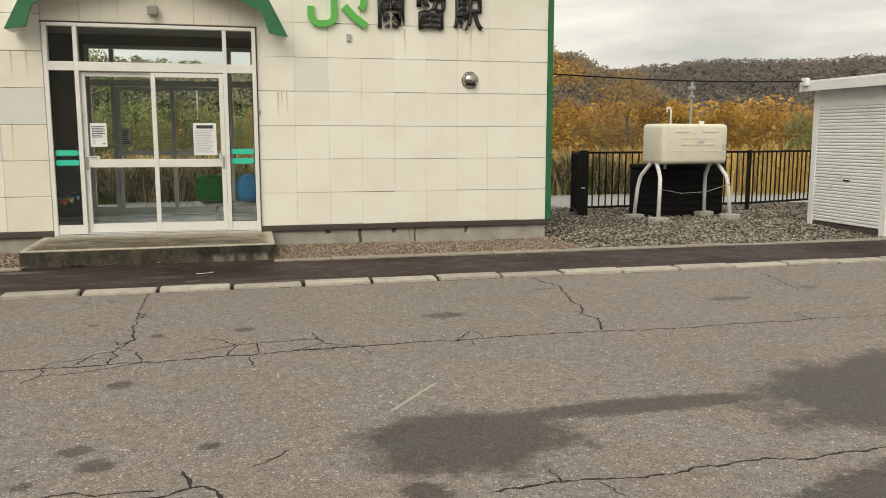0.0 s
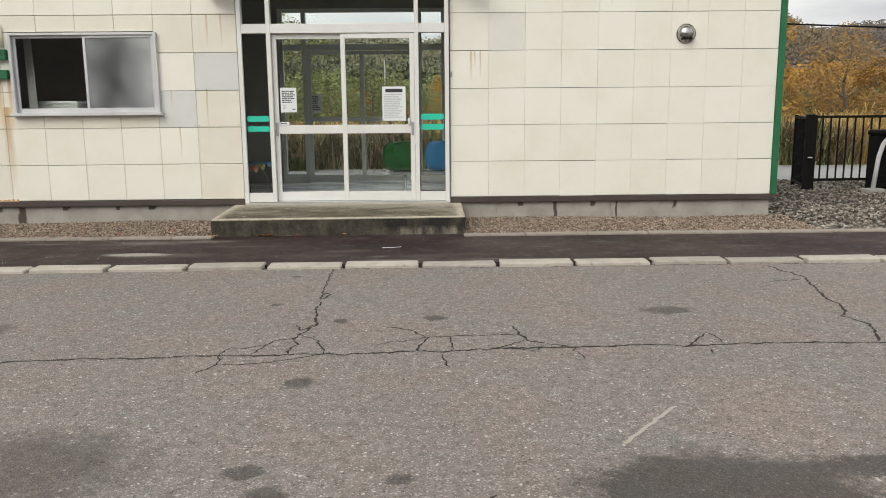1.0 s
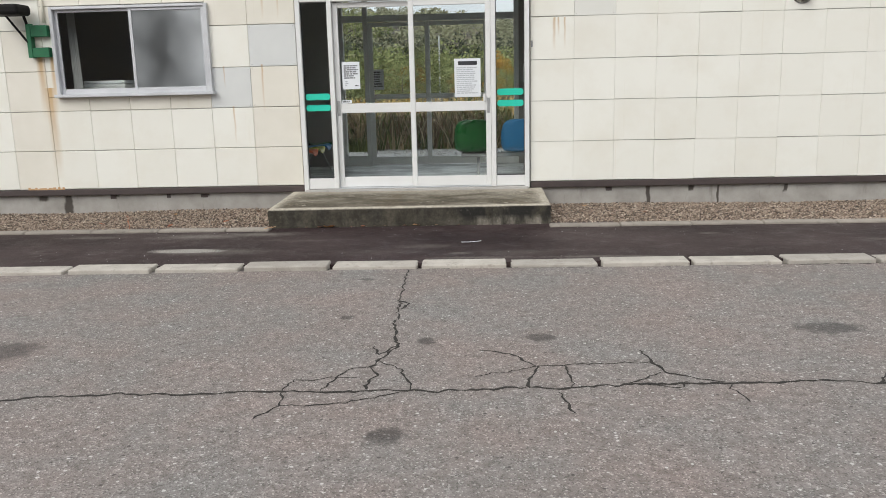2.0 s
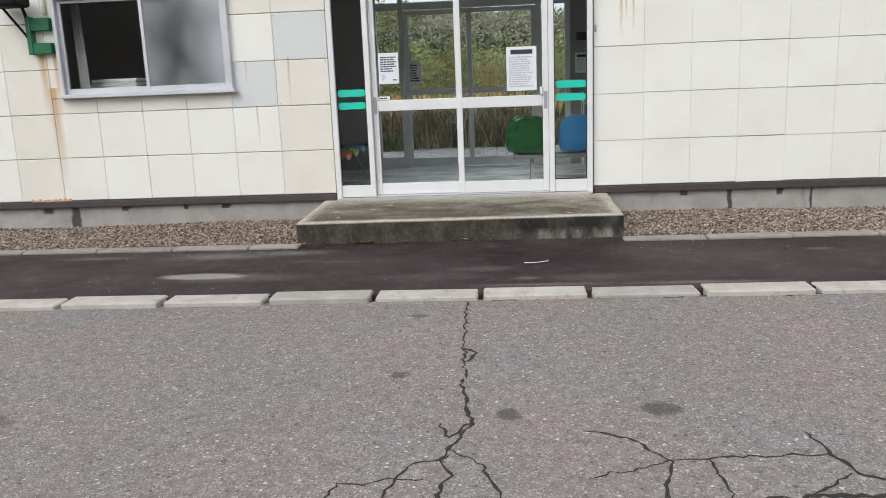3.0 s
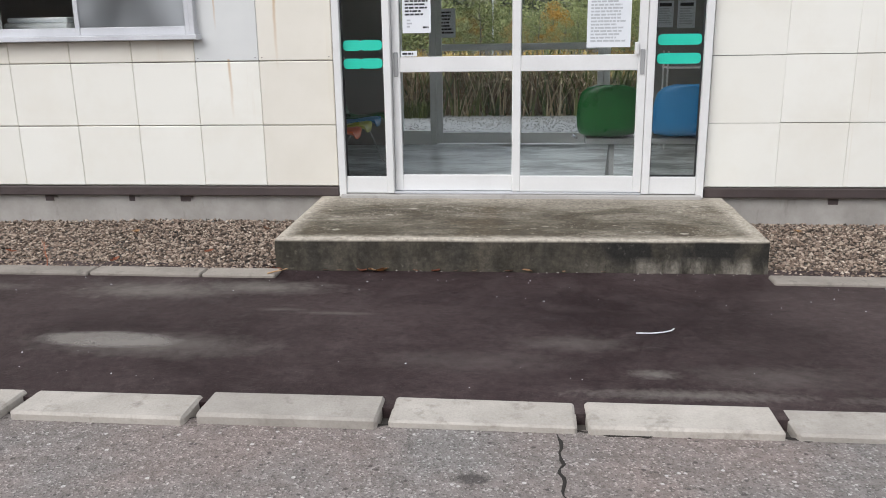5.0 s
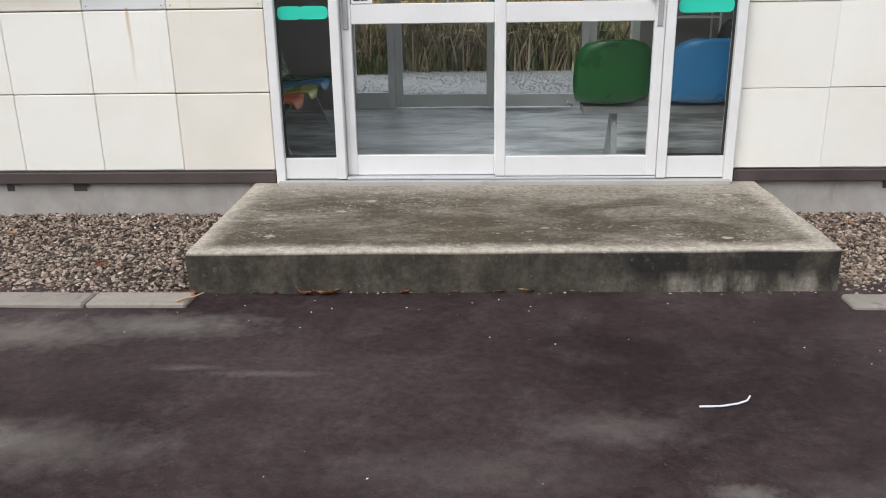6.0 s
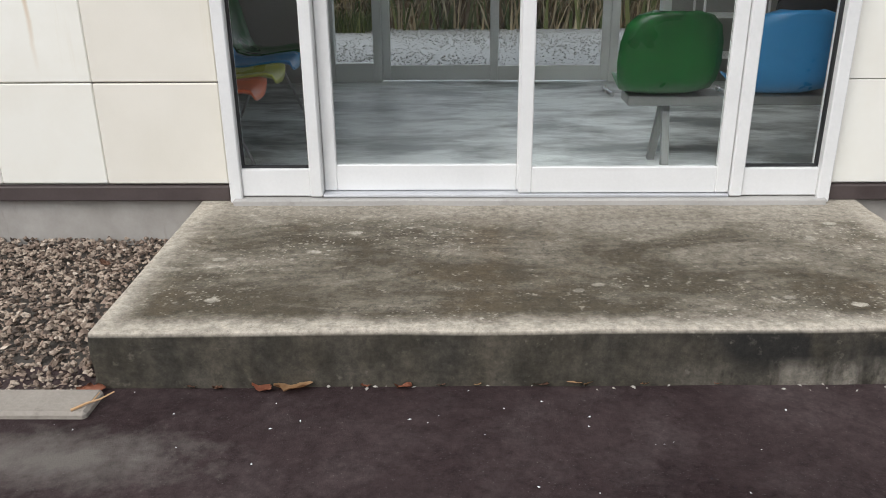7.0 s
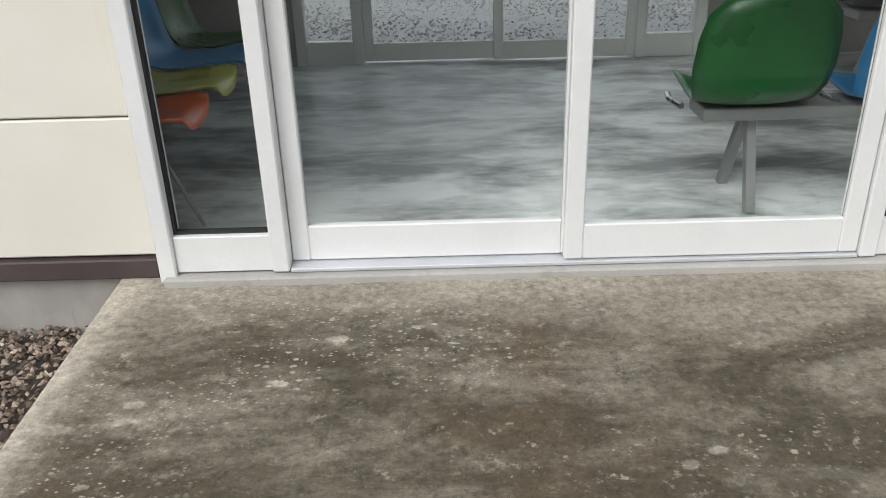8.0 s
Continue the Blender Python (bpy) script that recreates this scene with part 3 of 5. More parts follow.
frame_y = FACE - 0.01
door_frame, bays = glazed_frame("door_frame_front", "white aluminium entrance frame with transom lights", -1.872, 0.378, (-1.543, 0.031), frame_y, 0.195, 2.51, [(2.0, 2.098)], M_ALU, 0.046)
for a, b in (bays[0], bays[2]):
    part("sill_rail", block((a, -0.03, 0.195), (b, 0.03, 0.300), 0.003), M_ALU, door_frame)
    pane(door_frame, a, b, 0.30, 2.0)
    for p, q in (((a, 0.30), (a + 0.007, 2.0)), ((b - 0.007, 0.30), (b, 2.0)), ((a + 0.007, 0.30), (b - 0.007, 0.307))):
        part("gasket", block((p[0], -0.012, p[1]), (q[0], 0.012, q[1])), M_GASKET, door_frame, "black rubber glazing strip")
for a, b in bays:
    pane(door_frame, a, b, 2.098, 2.47)
part("track", block((-1.518, -0.04, 0.192), (0.006, 0.04, 0.203), 0.002), M_ALU_OLD, door_frame)
structure("threshold", block((-1.86, FACE - 0.072, 0.13), (0.366, FACE + 0.06, 0.190), 0.006), M_CONC, "worn grey threshold below the entrance", "threshold")
sliding_leaf("sliding_door", "white aluminium glazed sliding door, closed", -1.518, -0.735, frame_y + 0.02, 0.206, 1.992, 0.985, M_ALU, "structure", -1.494)
sliding_leaf("sliding_door", "white aluminium glazed sliding door, closed", -0.781, 0.006, frame_y - 0.016, 0.206, 1.992, 0.985, M_ALU, "structure", -0.019)

# back of the waiting room: the same kind of doors in grey
back_frame, bbays = glazed_frame("door_frame_back", "grey aluminium glazed frame to the platform", BDOOR[0], BDOOR[1], (-1.575, 0.035), BACK + 0.05, 0.15, BDOOR[2], [(2.0, 2.08)], M_BACKALU, 0.06)
for a, b in (bbays[0], bbays[2]):
    part("sill_rail", block((a, -0.03, 0.15), (b, 0.03, 0.28), 0.003), M_BACKALU, back_frame)
    pane(back_frame, a, b, 0.28, 2.0)
for a, b in bbays:
    pane(back_frame, a, b, 2.08, 2.51)
sliding_leaf("sliding_door", "grey aluminium glazed door to the platform", -1.545, -0.745, BACK + 0.065, 0.16, 1.99, 1.05, M_BACKALU, "structure", stile=0.055, mid_h=0.06)
sliding_leaf("sliding_door", "grey aluminium glazed door to the platform", -0.805, 0.005, BACK + 0.03, 0.16, 1.99, 1.05, M_BACKALU, "structure", stile=0.055, mid_h=0.06)

# office window
win, _ = glazed_frame("window_1", "silver aluminium sliding window of a dark office", WIN[0] + 0.01, WIN[1] - 0.01, (), FACE - 0.005, WIN[2] + 0.02, WIN[3] - 0.01, [], M_ALU_OLD, 0.035, 0.08)
win["category"] = "window"
part("window_sill", block((WIN[0] - 0.01, -0.07, WIN[2] - 0.012), (WIN[1] + 0.01, 0.04, WIN[2] + 0.02), 0.004), M_ALU_OLD, win)
for x0, x1, yy in ((WIN[0] + 0.046, -3.485, 0.012), (-3.52, WIN[1] - 0.046, -0.012)):
    s = part("sash_frame", block((x0, yy - 0.01, WIN[2] + 0.02), (x0 + 0.032, yy + 0.01, WIN[3] - 0.04), 0.003), M_ALU_OLD, win)
    part("sash_frame", block((x1 - 0.032, yy - 0.01, WIN[2] + 0.02), (x1, yy + 0.01, WIN[3] - 0.04), 0.003), M_ALU_OLD, win)
    part("sash_rail", block((x0 + 0.032, yy - 0.01, WIN[2] + 0.02), (x1 - 0.032, yy + 0.01, WIN[2] + 0.07), 0.003), M_ALU_OLD, win)
    part("sash_rail", block((x0 + 0.032, yy - 0.01, WIN[3] - 0.065), (x1 - 0.032, yy + 0.01, WIN[3] - 0.04), 0.003), M_ALU_OLD, win)
    pane(win, x0 + 0.032, x1 - 0.032, WIN[2] + 0.07, WIN[3] - 0.065, yy, M_PANE if yy > 0 else M_FROST)
structure("floor_office", block((XL + 0.12, FACE + 0.172, 0.102), (-2.622, BACK - 0.002, 0.15)), M_FLOOR, "dull concrete office floor", "floor")

# ---- kerb, edging and step ----
kerb = thing("kerb", "row of pale concrete kerb stones, joints mossy", "kerb", kind="structure")
KERB_MESH = []
for v in range(4):
    rng = random.Random(v)
    bm = block((-0.284, 0, -0.2), (0.284, 0.170, 0.026 + rng.uniform(-0.003, 0.004)), 0.008, 1)
    for q in bm.verts:
        q.co += Vector((rng.uniform(-1, 1), rng.uniform(-1, 1), rng.uniform(-1, 1))) * 0.0025
    KERB_MESH.append(mesh_of(bm, "kerb_stone", M_KERB))
for i in range(-16, 23):
    rng = random.Random(100 + i)
    piece("kerb_stone", KERB_MESH[i % 4], kerb, pose(-0.22 + 0.6 * i, 5.247 + 0.025 * max(min(0, 0.6 * i + 0.6), -2.4) + rng.uniform(-0.006, 0.006), rng.uniform(-0.004, 0.004), 0, 0, rng.uniform(-0.5, 0.5)))
structure("kerb_bed", block((-12, 5.272, -0.25), (14, 5.338, -0.016)), M_SOIL, "dark joint mortar between kerb stones", "kerb")
edging = thing("edging", "flat concrete edging slabs beside the footpath", "edging", kind="structure")
EDGE_MESH = mesh_of(block((-0.296, -0.06, -0.12), (0.296, 0.06, 0.0), 0.008), "edging_slab", M_EDGE)
SHORT_EDGE = mesh_of(block((-0.19, -0.06, -0.12), (0.19, 0.06, 0.0), 0.008), "edging_slab", M_EDGE)
piece("edging_slab", SHORT_EDGE, edging, pose(-2.137, 6.886, 0.003, 0, 0, 0.4))
for i in range(-16, 22):
    x = -2.63 + 0.6 * (i + 1) if i < 0 else 0.78 + 0.6 * i
    rng = random.Random(300 + i)
    piece("edging_slab", EDGE_MESH, edging, pose(x, 6.886 + rng.uniform(-0.008, 0.008), 0.002 + rng.uniform(-0.004, 0.004), 0, 0, rng.uniform(-0.8, 0.8)))


def step_block():
    bm = block((-1.985, 6.98, -0.2), (0.505, FACE + 0.028, 0.152))
    bmesh.ops.subdivide_edges(bm, edges=bm.edges[:], cuts=14, use_grid_fill=True)
    es = [e for e in bm.edges if e.is_manifold and e.calc_face_angle(0) > 1 and (e.verts[0].co.z + e.verts[1].co.z) > 0.0]
    bmesh.ops.bevel(bm, geom=es, offset=0.012, segments=2, profile=0.5, affect="EDGES")
    for v in bm.verts:
        n = noise.noise(v.co * 5) * 0.006 + noise.noise(v.co * 17) * 0.003
        v.co += Vector((n * 0.7, n, n * 0.6))
        if v.co.z > 0.05:
            v.co.z += 0.014 * (v.co.y - 6.98)
        v.co.y += 0.018 * (v.co.x + 1.98) * min(max((7.9 - v.co.y) / 0.5, 0), 1)
        v.co.x -= 0.015 * (v.co.y - 6.98) * (v.co.x < -1.5)
    return bm


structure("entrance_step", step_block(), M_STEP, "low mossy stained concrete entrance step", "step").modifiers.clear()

# ---- cladding boards ----
ROWS_Z = [0.231, 0.620, 1.017, 1.410, 1.810, 2.204, 2.597, 2.990, 3.385]
TILES = {}


def board(x0, x1, z0, z1, material, lift=0.0, tilt=0.0):
    w, h = round(x1 - x0, 3), round(z1 - z0, 3)
    gap = 0.0007 if x0 > 0 else 0.001
    key = (w, h, material.name, gap)
    if key not in TILES:
        TILES[key] = mesh_of(block((-w / 2 + gap, -0.0, -h / 2 + 0.0024), (w / 2 - gap, 0.016, h / 2 - 0.0024), 0.0012 if x0 > 0 else 0.0042), "board", material)
    piece("board", TILES[key], wall_front, pose((x0 + x1) / 2, FACE + lift, (z0 + z1) / 2 + 1.2 * lift, tilt, tilt * 0.6, 0))


rng = random.Random(5)
right_cols = [0.392, 0.81] + [0.81 + 0.394 * i for i in range(1, 9)]
right_cols[-1] = XR - 0.034
for r, (z0, z1) in enumerate(zip(ROWS_Z, ROWS_Z[1:])):
    for c, (x0, x1) in enumerate(zip(right_cols, right_cols[1:])):
        mat = M_BOARD_PALE if (r, c) == (4, 1) else M_BOARD
        board(x0, x1, z0, z1, mat, rng.uniform(-0.0022, 0.0022), rng.uniform(-0.2, 0.2))
left_cols = [-1.888, -2.135, -2.357] + [-2.357 - 0.413 * i for i in range(1, 12)]
GREYS, TANS = {(3, 0), (2, 2)}, {(0, 0), (1, 0), (2, 0), (4, 0), (2, 3), (2, 4), (2, 5), (2, 6), (4, 2), (4, 3), (4, 4), (4, 5), (4, 6)}
for r, (z0, z1) in enumerate(zip(ROWS_Z, ROWS_Z[1:])):
    for c in range(len(left_cols) - 1):
        x1, x0 = left_cols[c], left_cols[c + 1]
        if c == 0:
            x0 = left_cols[2]
        if c == 1:
            continue
        key = (r, c)
        mat = M_BOARD_GREY if key in GREYS else M_BOARD_TAN if key in TANS or (c == 7 and r < 4) else M_BOARD
        lo, hi = z0, z1
        cut_l = max(x0, WIN[0]) if x1 > WIN[0] else x0
        if x0 < WIN[1] - 0.05 and x1 > WIN[0] + 0.05:
            spans = [(z0, min(z1, WIN[2] - 0.012))] if z0 < WIN[2] - 0.05 else []
            spans += [(max(z0, WIN[3]), z1)] if z1 > WIN[3] + 0.05 else []
            for a, b in spans:
                board(x0, x1, a, b, mat, rng.uniform(-0.0012, 0.0012))
            if x1 > WIN[1] + 0.02 and len(spans) < 2:
                a, b = (spans[0][1], z1) if spans and spans[0][0] == z0 else (z0, spans[0][0] if spans else z1)
                board(WIN[1], x1, a, b, mat)
            if x0 < WIN[0] - 0.02 and len(spans) < 2:
                a, b = (spans[0][1], z1) if spans and spans[0][0] == z0 else (z0, spans[0][0] if spans else z1)
                board(x0, WIN[0], a, b, mat)
            continue
        board(x0, x1, lo, hi, mat, rng.uniform(-0.0012, 0.0012), rng.uniform(-0.12, 0.12))
for x0, x1 in ((-1.888, -1.49), (-1.49, -1.09), (-1.09, -0.69), (-0.69, -0.29), (-0.29, 0.1), (0.1, 0.392)):
    board(x0, x1, 2.53, 2.985, M_BOARD_TAN)
    board(x0, x1, 2.985, 3.38, M_BOARD)
structure("lintel_trim", block((-1.89, FACE - 0.03, 2.512), (0.395, FACE + 0.015, 2.528), 0.003), M_BROWN, "thin metal drip over the entrance", "trim")

# ---- distance ----
def leafy(name, dark, mid, light, scale=0.5):
    k = Nodes(name)
    p = k.place()
    isl = k.put("ShaderNodeNewGeometry").outputs["Random Per Island"]
    f = k.noise(p, scale, 3)
    c = k.mix(k.range(f, 0.35, 0.65), dark, mid)
    c = k.mix(k.range(isl, 0.55, 1.0, 0, 0.8), c, light)
    return k.done(c, 0.8)


def forest(name):
    """Autumn woods far off: many crowns in rust, ochre, grey and dark green."""
    k = Nodes(name)
    p = k.place()
    vor = k.put("ShaderNodeTexVoronoi", Scale=0.16)
    k.link(p, vor.inputs["Vector"])
    ramp_ = k.put("ShaderNodeValToRGB")
    cols = ((0.0, (0.05, 0.055, 0.04)), (0.25, (0.085, 0.075, 0.065)), (0.45, (0.12, 0.102, 0.09)), (0.62, (0.17, 0.135, 0.09)), (0.8, (0.13, 0.115, 0.10)), (1.0, (0.06, 0.065, 0.05)))
    ramp_.color_ramp.elements[0].color, ramp_.color_ramp.elements[1].color = (*cols[0][1], 1), (*cols[-1][1], 1)
    for pos, c in cols[1:-1]:
        ramp_.color_ramp.elements.new(pos).color = (*c, 1)
    sep = k.put("ShaderNodeSeparateColor")
    k.link(vor.outputs["Color"], sep.inputs[0])
    big = k.noise(p, 0.012, 4)
    k.link(k.math("ADD", k.math("MULTIPLY", sep.outputs[0], 0.45), k.range(big, 0.3, 0.7, 0, 0.55)), ramp_.inputs["Fac"])
    # shade between the crowns is put into the colour, darker towards cell edges
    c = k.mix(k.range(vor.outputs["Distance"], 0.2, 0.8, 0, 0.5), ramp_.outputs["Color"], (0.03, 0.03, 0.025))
    return k.done(c, 0.95)


M_WOODS = forest("autumn_woods")
M_GOLD = leafy("golden_leaves", (0.24, 0.115, 0.018), (0.40, 0.21, 0.03), (0.56, 0.36, 0.07), 0.35)
M_RUST = leafy("rusty_leaves", (0.17, 0.085, 0.025), (0.29, 0.165, 0.045), (0.42, 0.27, 0.08), 0.35)
M_LEAFGREEN = leafy("dull_green_leaves", (0.10, 0.125, 0.04), (0.215, 0.24, 0.085), (0.37, 0.37, 0.16), 0.35)
M_FARLEAF = leafy("far_autumn_leaves", (0.115, 0.09, 0.06), (0.205, 0.148, 0.08), (0.26, 0.215, 0.15), 0.03)
M_FARGREEN = leafy("far_grey_green_leaves", (0.155, 0.16, 0.10), (0.25, 0.245, 0.145), (0.33, 0.315, 0.215), 0.03)
M_FARRIDGE = leafy("far_ridge_leaves", (0.105, 0.092, 0.082), (0.165, 0.135, 0.108), (0.155, 0.135, 0.115), 0.006)
M_FARDARK = leafy("far_conifer_leaves", (0.025, 0.035, 0.02), (0.05, 0.06, 0.03), (0.09, 0.09, 0.05), 0.05)
M_BARK = worn("grey_bark", (0.10, 0.085, 0.07), (0.2, 0.18, 0.155), 4, 0.95, bump=0.5)
M_STRAW = leafy("dry_reeds", (0.10, 0.065, 0.035), (0.26, 0.18, 0.09), (0.62, 0.52, 0.34), 1.5)
M_REED_GREEN = leafy("green_reeds", (0.05, 0.075, 0.02), (0.11, 0.14, 0.035), (0.24, 0.25, 0.09), 1.5)
M_GRASS = leafy("yellow_grass", (0.32, 0.20, 0.055), (0.47, 0.32, 0.095), (0.60, 0.45, 0.18), 0.4)
M_PALEREED = leafy("pale_reed_leaves", (0.36, 0.27, 0.15), (0.50, 0.40, 0.25), (0.68, 0.60, 0.43), 2.5)


from mathutils.bvhtree import BVHTree
HILLS = []


def hill(name, dist, amp, seed, a0, a1, steps, base, label, shape=None):
    """A wooded ridge along part of the horizon, with depth."""
    bm = bmesh.new()
    rows = []
    for i in range(steps + 1):
        a = radians(a0 + (a1 - a0) * i / steps)
        crest = base + amp * (0.55 + 0.9 * noise.noise(Vector((i * 6.0 / steps * (a1 - a0) / 60, seed, 0)))) + 0.05 * amp * noise.noise(Vector((i * 0.9, seed, 5)))
        crest *= shape(math.degrees(a)) if shape else 1.0
        row = []
        for j in range(15):
            d = dist * (0.62 + 0.55 * j / 14)
            h = crest * math.sin(min(j / 10, 1.0) * 1.5708) ** 1.3 + (0.04 * crest + 1.0) * noise.noise(Vector((i * 0.55, j * 0.8, seed)))
            row.append(bm.verts.new((d * math.sin(a), d * math.cos(a), -0.5 if j == 0 else max(h, -0.5))))
        rows.append(row)
    for r, q in zip(rows, rows[1:]):
        for j in range(14):
            bm.faces.new((r[j], q[j], q[j + 1], r[j + 1]))
    HILLS.append(BVHTree.FromBMesh(bm))
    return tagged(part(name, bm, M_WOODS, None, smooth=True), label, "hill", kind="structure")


hill("backdrop_hill", 900, 30, 2.0, -60, 100, 260, 66, "distant wooded autumn hill ridge", lambda d: 0.52 + 0.25 * min(max((d - 8) / 12, 0), 1))
hill("backdrop_hill", 420, 12, 7.5, -70, 40, 240, 33, "nearer wooded autumn hillside", lambda d: (0.80 + 0.18 * min(max((d - 8) / 10, 0), 1)) * (1 - 0.84 * min(max((d - 23.2) / 8, 0), 1)))
hill("backdrop_hill", 500, 30, 4.4, 100, 300, 200, 70, "wooded hill behind the forecourt")


def leaf_cloud(bm, rng, centre, radius, n, size):
    for _ in range(n):
        while True:
            d = Vector([rng.uniform(-1, 1) for _ in range(3)])
            if 0.12 < d.length < 1:
                break
        p = Vector(centre) + Vector((d.x * radius[0], d.y * radius[1], d.z * radius[2]))
        s = size * rng.uniform(0.6, 1.4)
        u = Vector([rng.gauss(0, 1) for _ in range(3)]).normalized()
        w = u.orthogonal().normalized() * s
        u = u * s * 1.3
        vs = [bm.verts.new(p + q) for q in (-u, w * 0.6, u, -w * 0.6)]
        bm.faces.new(vs)


def tree(name, label, at, height, spread, leaves, seed, crowns=11, n=330):
    rng = random.Random(seed)
    t = thing(name, label, "tree", at, group="autumn trees beyond the fence")
    bm = bmesh.new()
    pts = [(0.06 * height * noise.noise(Vector((seed, i * 0.5, 0))), 0.06 * height * noise.noise(Vector((seed, 9, i * 0.5))), height * 0.85 * i / 6) for i in range(7)]
    tube(bm, pts, height * 0.018, 7, height * 0.004)
    tips = []
    for i in range(crowns):
        h = 0.12 + 0.78 * i / crowns
        a = i * 2.4 + rng.uniform(-0.4, 0.4)
        r = spread * (1.05 - 0.75 * abs(h - 0.45)) * rng.uniform(0.45, 0.8)
        p0 = Vector(pts[min(int(h * 6), 6)])
        p1 = p0 + Vector((r * math.cos(a), r * math.sin(a), height * 0.13))
        tube(bm, [p0, (p0 + p1) / 2 + Vector((0, 0, 0.03 * height)), p1], height * 0.007, 5, height * 0.002)
        tips.append(p1)
    part("trunk", bm, M_BARK, t)
    bm = bmesh.new()
    for p in tips + [Vector(pts[-1])]:
        k = rng.uniform(0.5, 0.85)
        leaf_cloud(bm, rng, p, (spread * 0.62 * k, spread * 0.62 * k, height * 0.17 * k), n, height * 0.0115)
    part("crown", bm, leaves, t)
    return t


kinds = [tree("birch_tree", "golden-leaved autumn birch beyond the tracks", (13, 33, -0.08), 6.0, 2.2, M_GOLD, 1),
         tree("bush_tree", "rusty brown autumn tree beyond the tracks", (19, 36, -0.08), 5.0, 2.3, M_RUST, 2),
         tree("willow_tree", "dull green willow beyond the tracks", (-6, 33, -0.08), 5.2, 2.6, M_LEAFGREEN, 3)]
rng = random.Random(11)
for i in range(125):
    x = -22 + 92 * (i + rng.uniform(0, 1)) / 125
    y = 38 + rng.uniform(0, 26) + max(0, x - 15) * 0.3
    az = math.atan2(x, y)
    src = kinds[(0, 0, 1, 0, 2, 0, 1)[i % 7]] if x > 13 else kinds[(2, 2, 2, 0, 2, 2, 1)[i % 7]]
    if x > 26:
        src = kinds[(0, 2, 1, 0, 2)[i % 5]]
    k = rng.uniform(0.42, 0.72) * (1.0 if x < 24 else 0.9)
    copy_thing(src, pose(x, y, -0.08, 0, 0, rng.uniform(0, 360)) @ Matrix.Diagonal((k, k, k, 1)))


def woods(name, label, a0, a1, d0, d1, n, size, material, seed, patchy=0.0, leaves=34, leaf=1.0):
    """Many small crowns scattered over the far hills."""
    rng = random.Random(seed)
    bm_v, bm_f = [], []
    for _ in range(n):
        a, d = radians(rng.uniform(a0, a1)), rng.uniform(d0, d1)
        x, y = d * math.sin(a), d * math.cos(a)
        if patchy and noise.noise(Vector((x * 0.012, y * 0.012, seed))) < patchy:
            continue
        z = max([h[0].z for h in (t.ray_cast(Vector((x, y, 500)), Vector((0, 0, -1))) for t in HILLS) if h[0]] or [-0.1])
        r = size * rng.uniform(0.6, 1.3)
        for _ in range(leaves):
            q = Vector((rng.gauss(0, 0.42), rng.gauss(0, 0.42), rng.uniform(0.1, 1.5))) * r
            q.x, q.y = q.x * (1.3 - q.z / r * 0.55), q.y * (1.3 - q.z / r * 0.55)
            u = Vector([rng.gauss(0, 1) for _ in range(3)]).normalized()
            w = u.orthogonal().normalized() * r * 0.10 * leaf
            u = u * r * 0.14 * leaf
            p, b = Vector((x, y, z)) + q, len(bm_v)
            bm_v += [tuple(p - u), tuple(p + w), tuple(p + u), tuple(p - w)]
            bm_f.append((b, b + 1, b + 2, b + 3))
    me = bpy.data.meshes.new(name)
    me.from_pydata(bm_v, [], bm_f)
    me.materials.append(material)
    return tagged(new(name, me), label, "woods", kind="stuff")


woods("woods", "muted autumn woods on the hillside", 10, 34, 180, 450, 3000, 4.0, M_FARLEAF, 1)
woods("woods", "grey-green woods on the hillside beyond the tracks", -25, 10, 180, 450, 2600, 4.0, M_FARGREEN, 6)
woods("woods", "rusty brown autumn woods on the far ridge", 14, 44, 600, 930, 3600, 8.0, M_FARRIDGE, 5)
woods("woods", "dark conifers among the autumn woods", -25, 42, 130, 330, 2200, 4.0, M_FARDARK, 2, 0.08)
woods("woods", "golden thicket at the foot of the hill", 10, 45, 72, 125, 520, 2.6, M_GOLD, 3, 0.0, 110, 0.5)
woods("woods", "rusty thicket at the foot of the hill", 10, 45, 66, 110, 260, 2.2, M_RUST, 8, 0.0, 110, 0.5)
woods("woods", "green thicket at the foot of the hill", -25, 12, 60, 125, 620, 2.4, M_LEAFGREEN, 4, 0.0, 170, 0.33)


def blades(name, label, x0, x1, y0, y1, n, h, w, material, seed, lean=0.25, z=-0.09):
    """A stand of many thin bent blades."""
    rng = random.Random(seed)
    verts, faces = [], []
    for _ in range(n):
        x, y = rng.uniform(x0, x1), rng.uniform(y0, y1)
        hh = h * rng.uniform(0.55, 1.1) * (0.8 + 0.5 * noise.noise(Vector((x * 0.7, y * 0.7, seed))))
        a, l = rng.uniform(0, 6.283), rng.uniform(0.2, 1) * lean * hh
        dx, dy = math.cos(a), math.sin(a)
        ww = w * rng.uniform(0.6, 1.4)
        b = len(verts)
        for f, o in ((0, 0), (0.45, 0.25), (0.8, 0.6), (1.0 - 0.2 * lean, 1.2)):
            q = ww * (1 - 0.75 * f)
            verts += [(x + dx * l * o - dy * q, y + dy * l * o + dx * q, z + hh * f), (x + dx * l * o + dy * q, y + dy * l * o - dx * q, z + hh * f)]
        faces += [(b, b + 1, b + 3, b + 2), (b + 2, b + 3, b + 5, b + 4), (b + 4, b + 5, b + 7, b + 6)]
    me = bpy.data.meshes.new(name)
    me.from_pydata(verts, [], faces)
    me.materials.append(material)
    return tagged(new(name, me), label, "grass", kind="stuff")


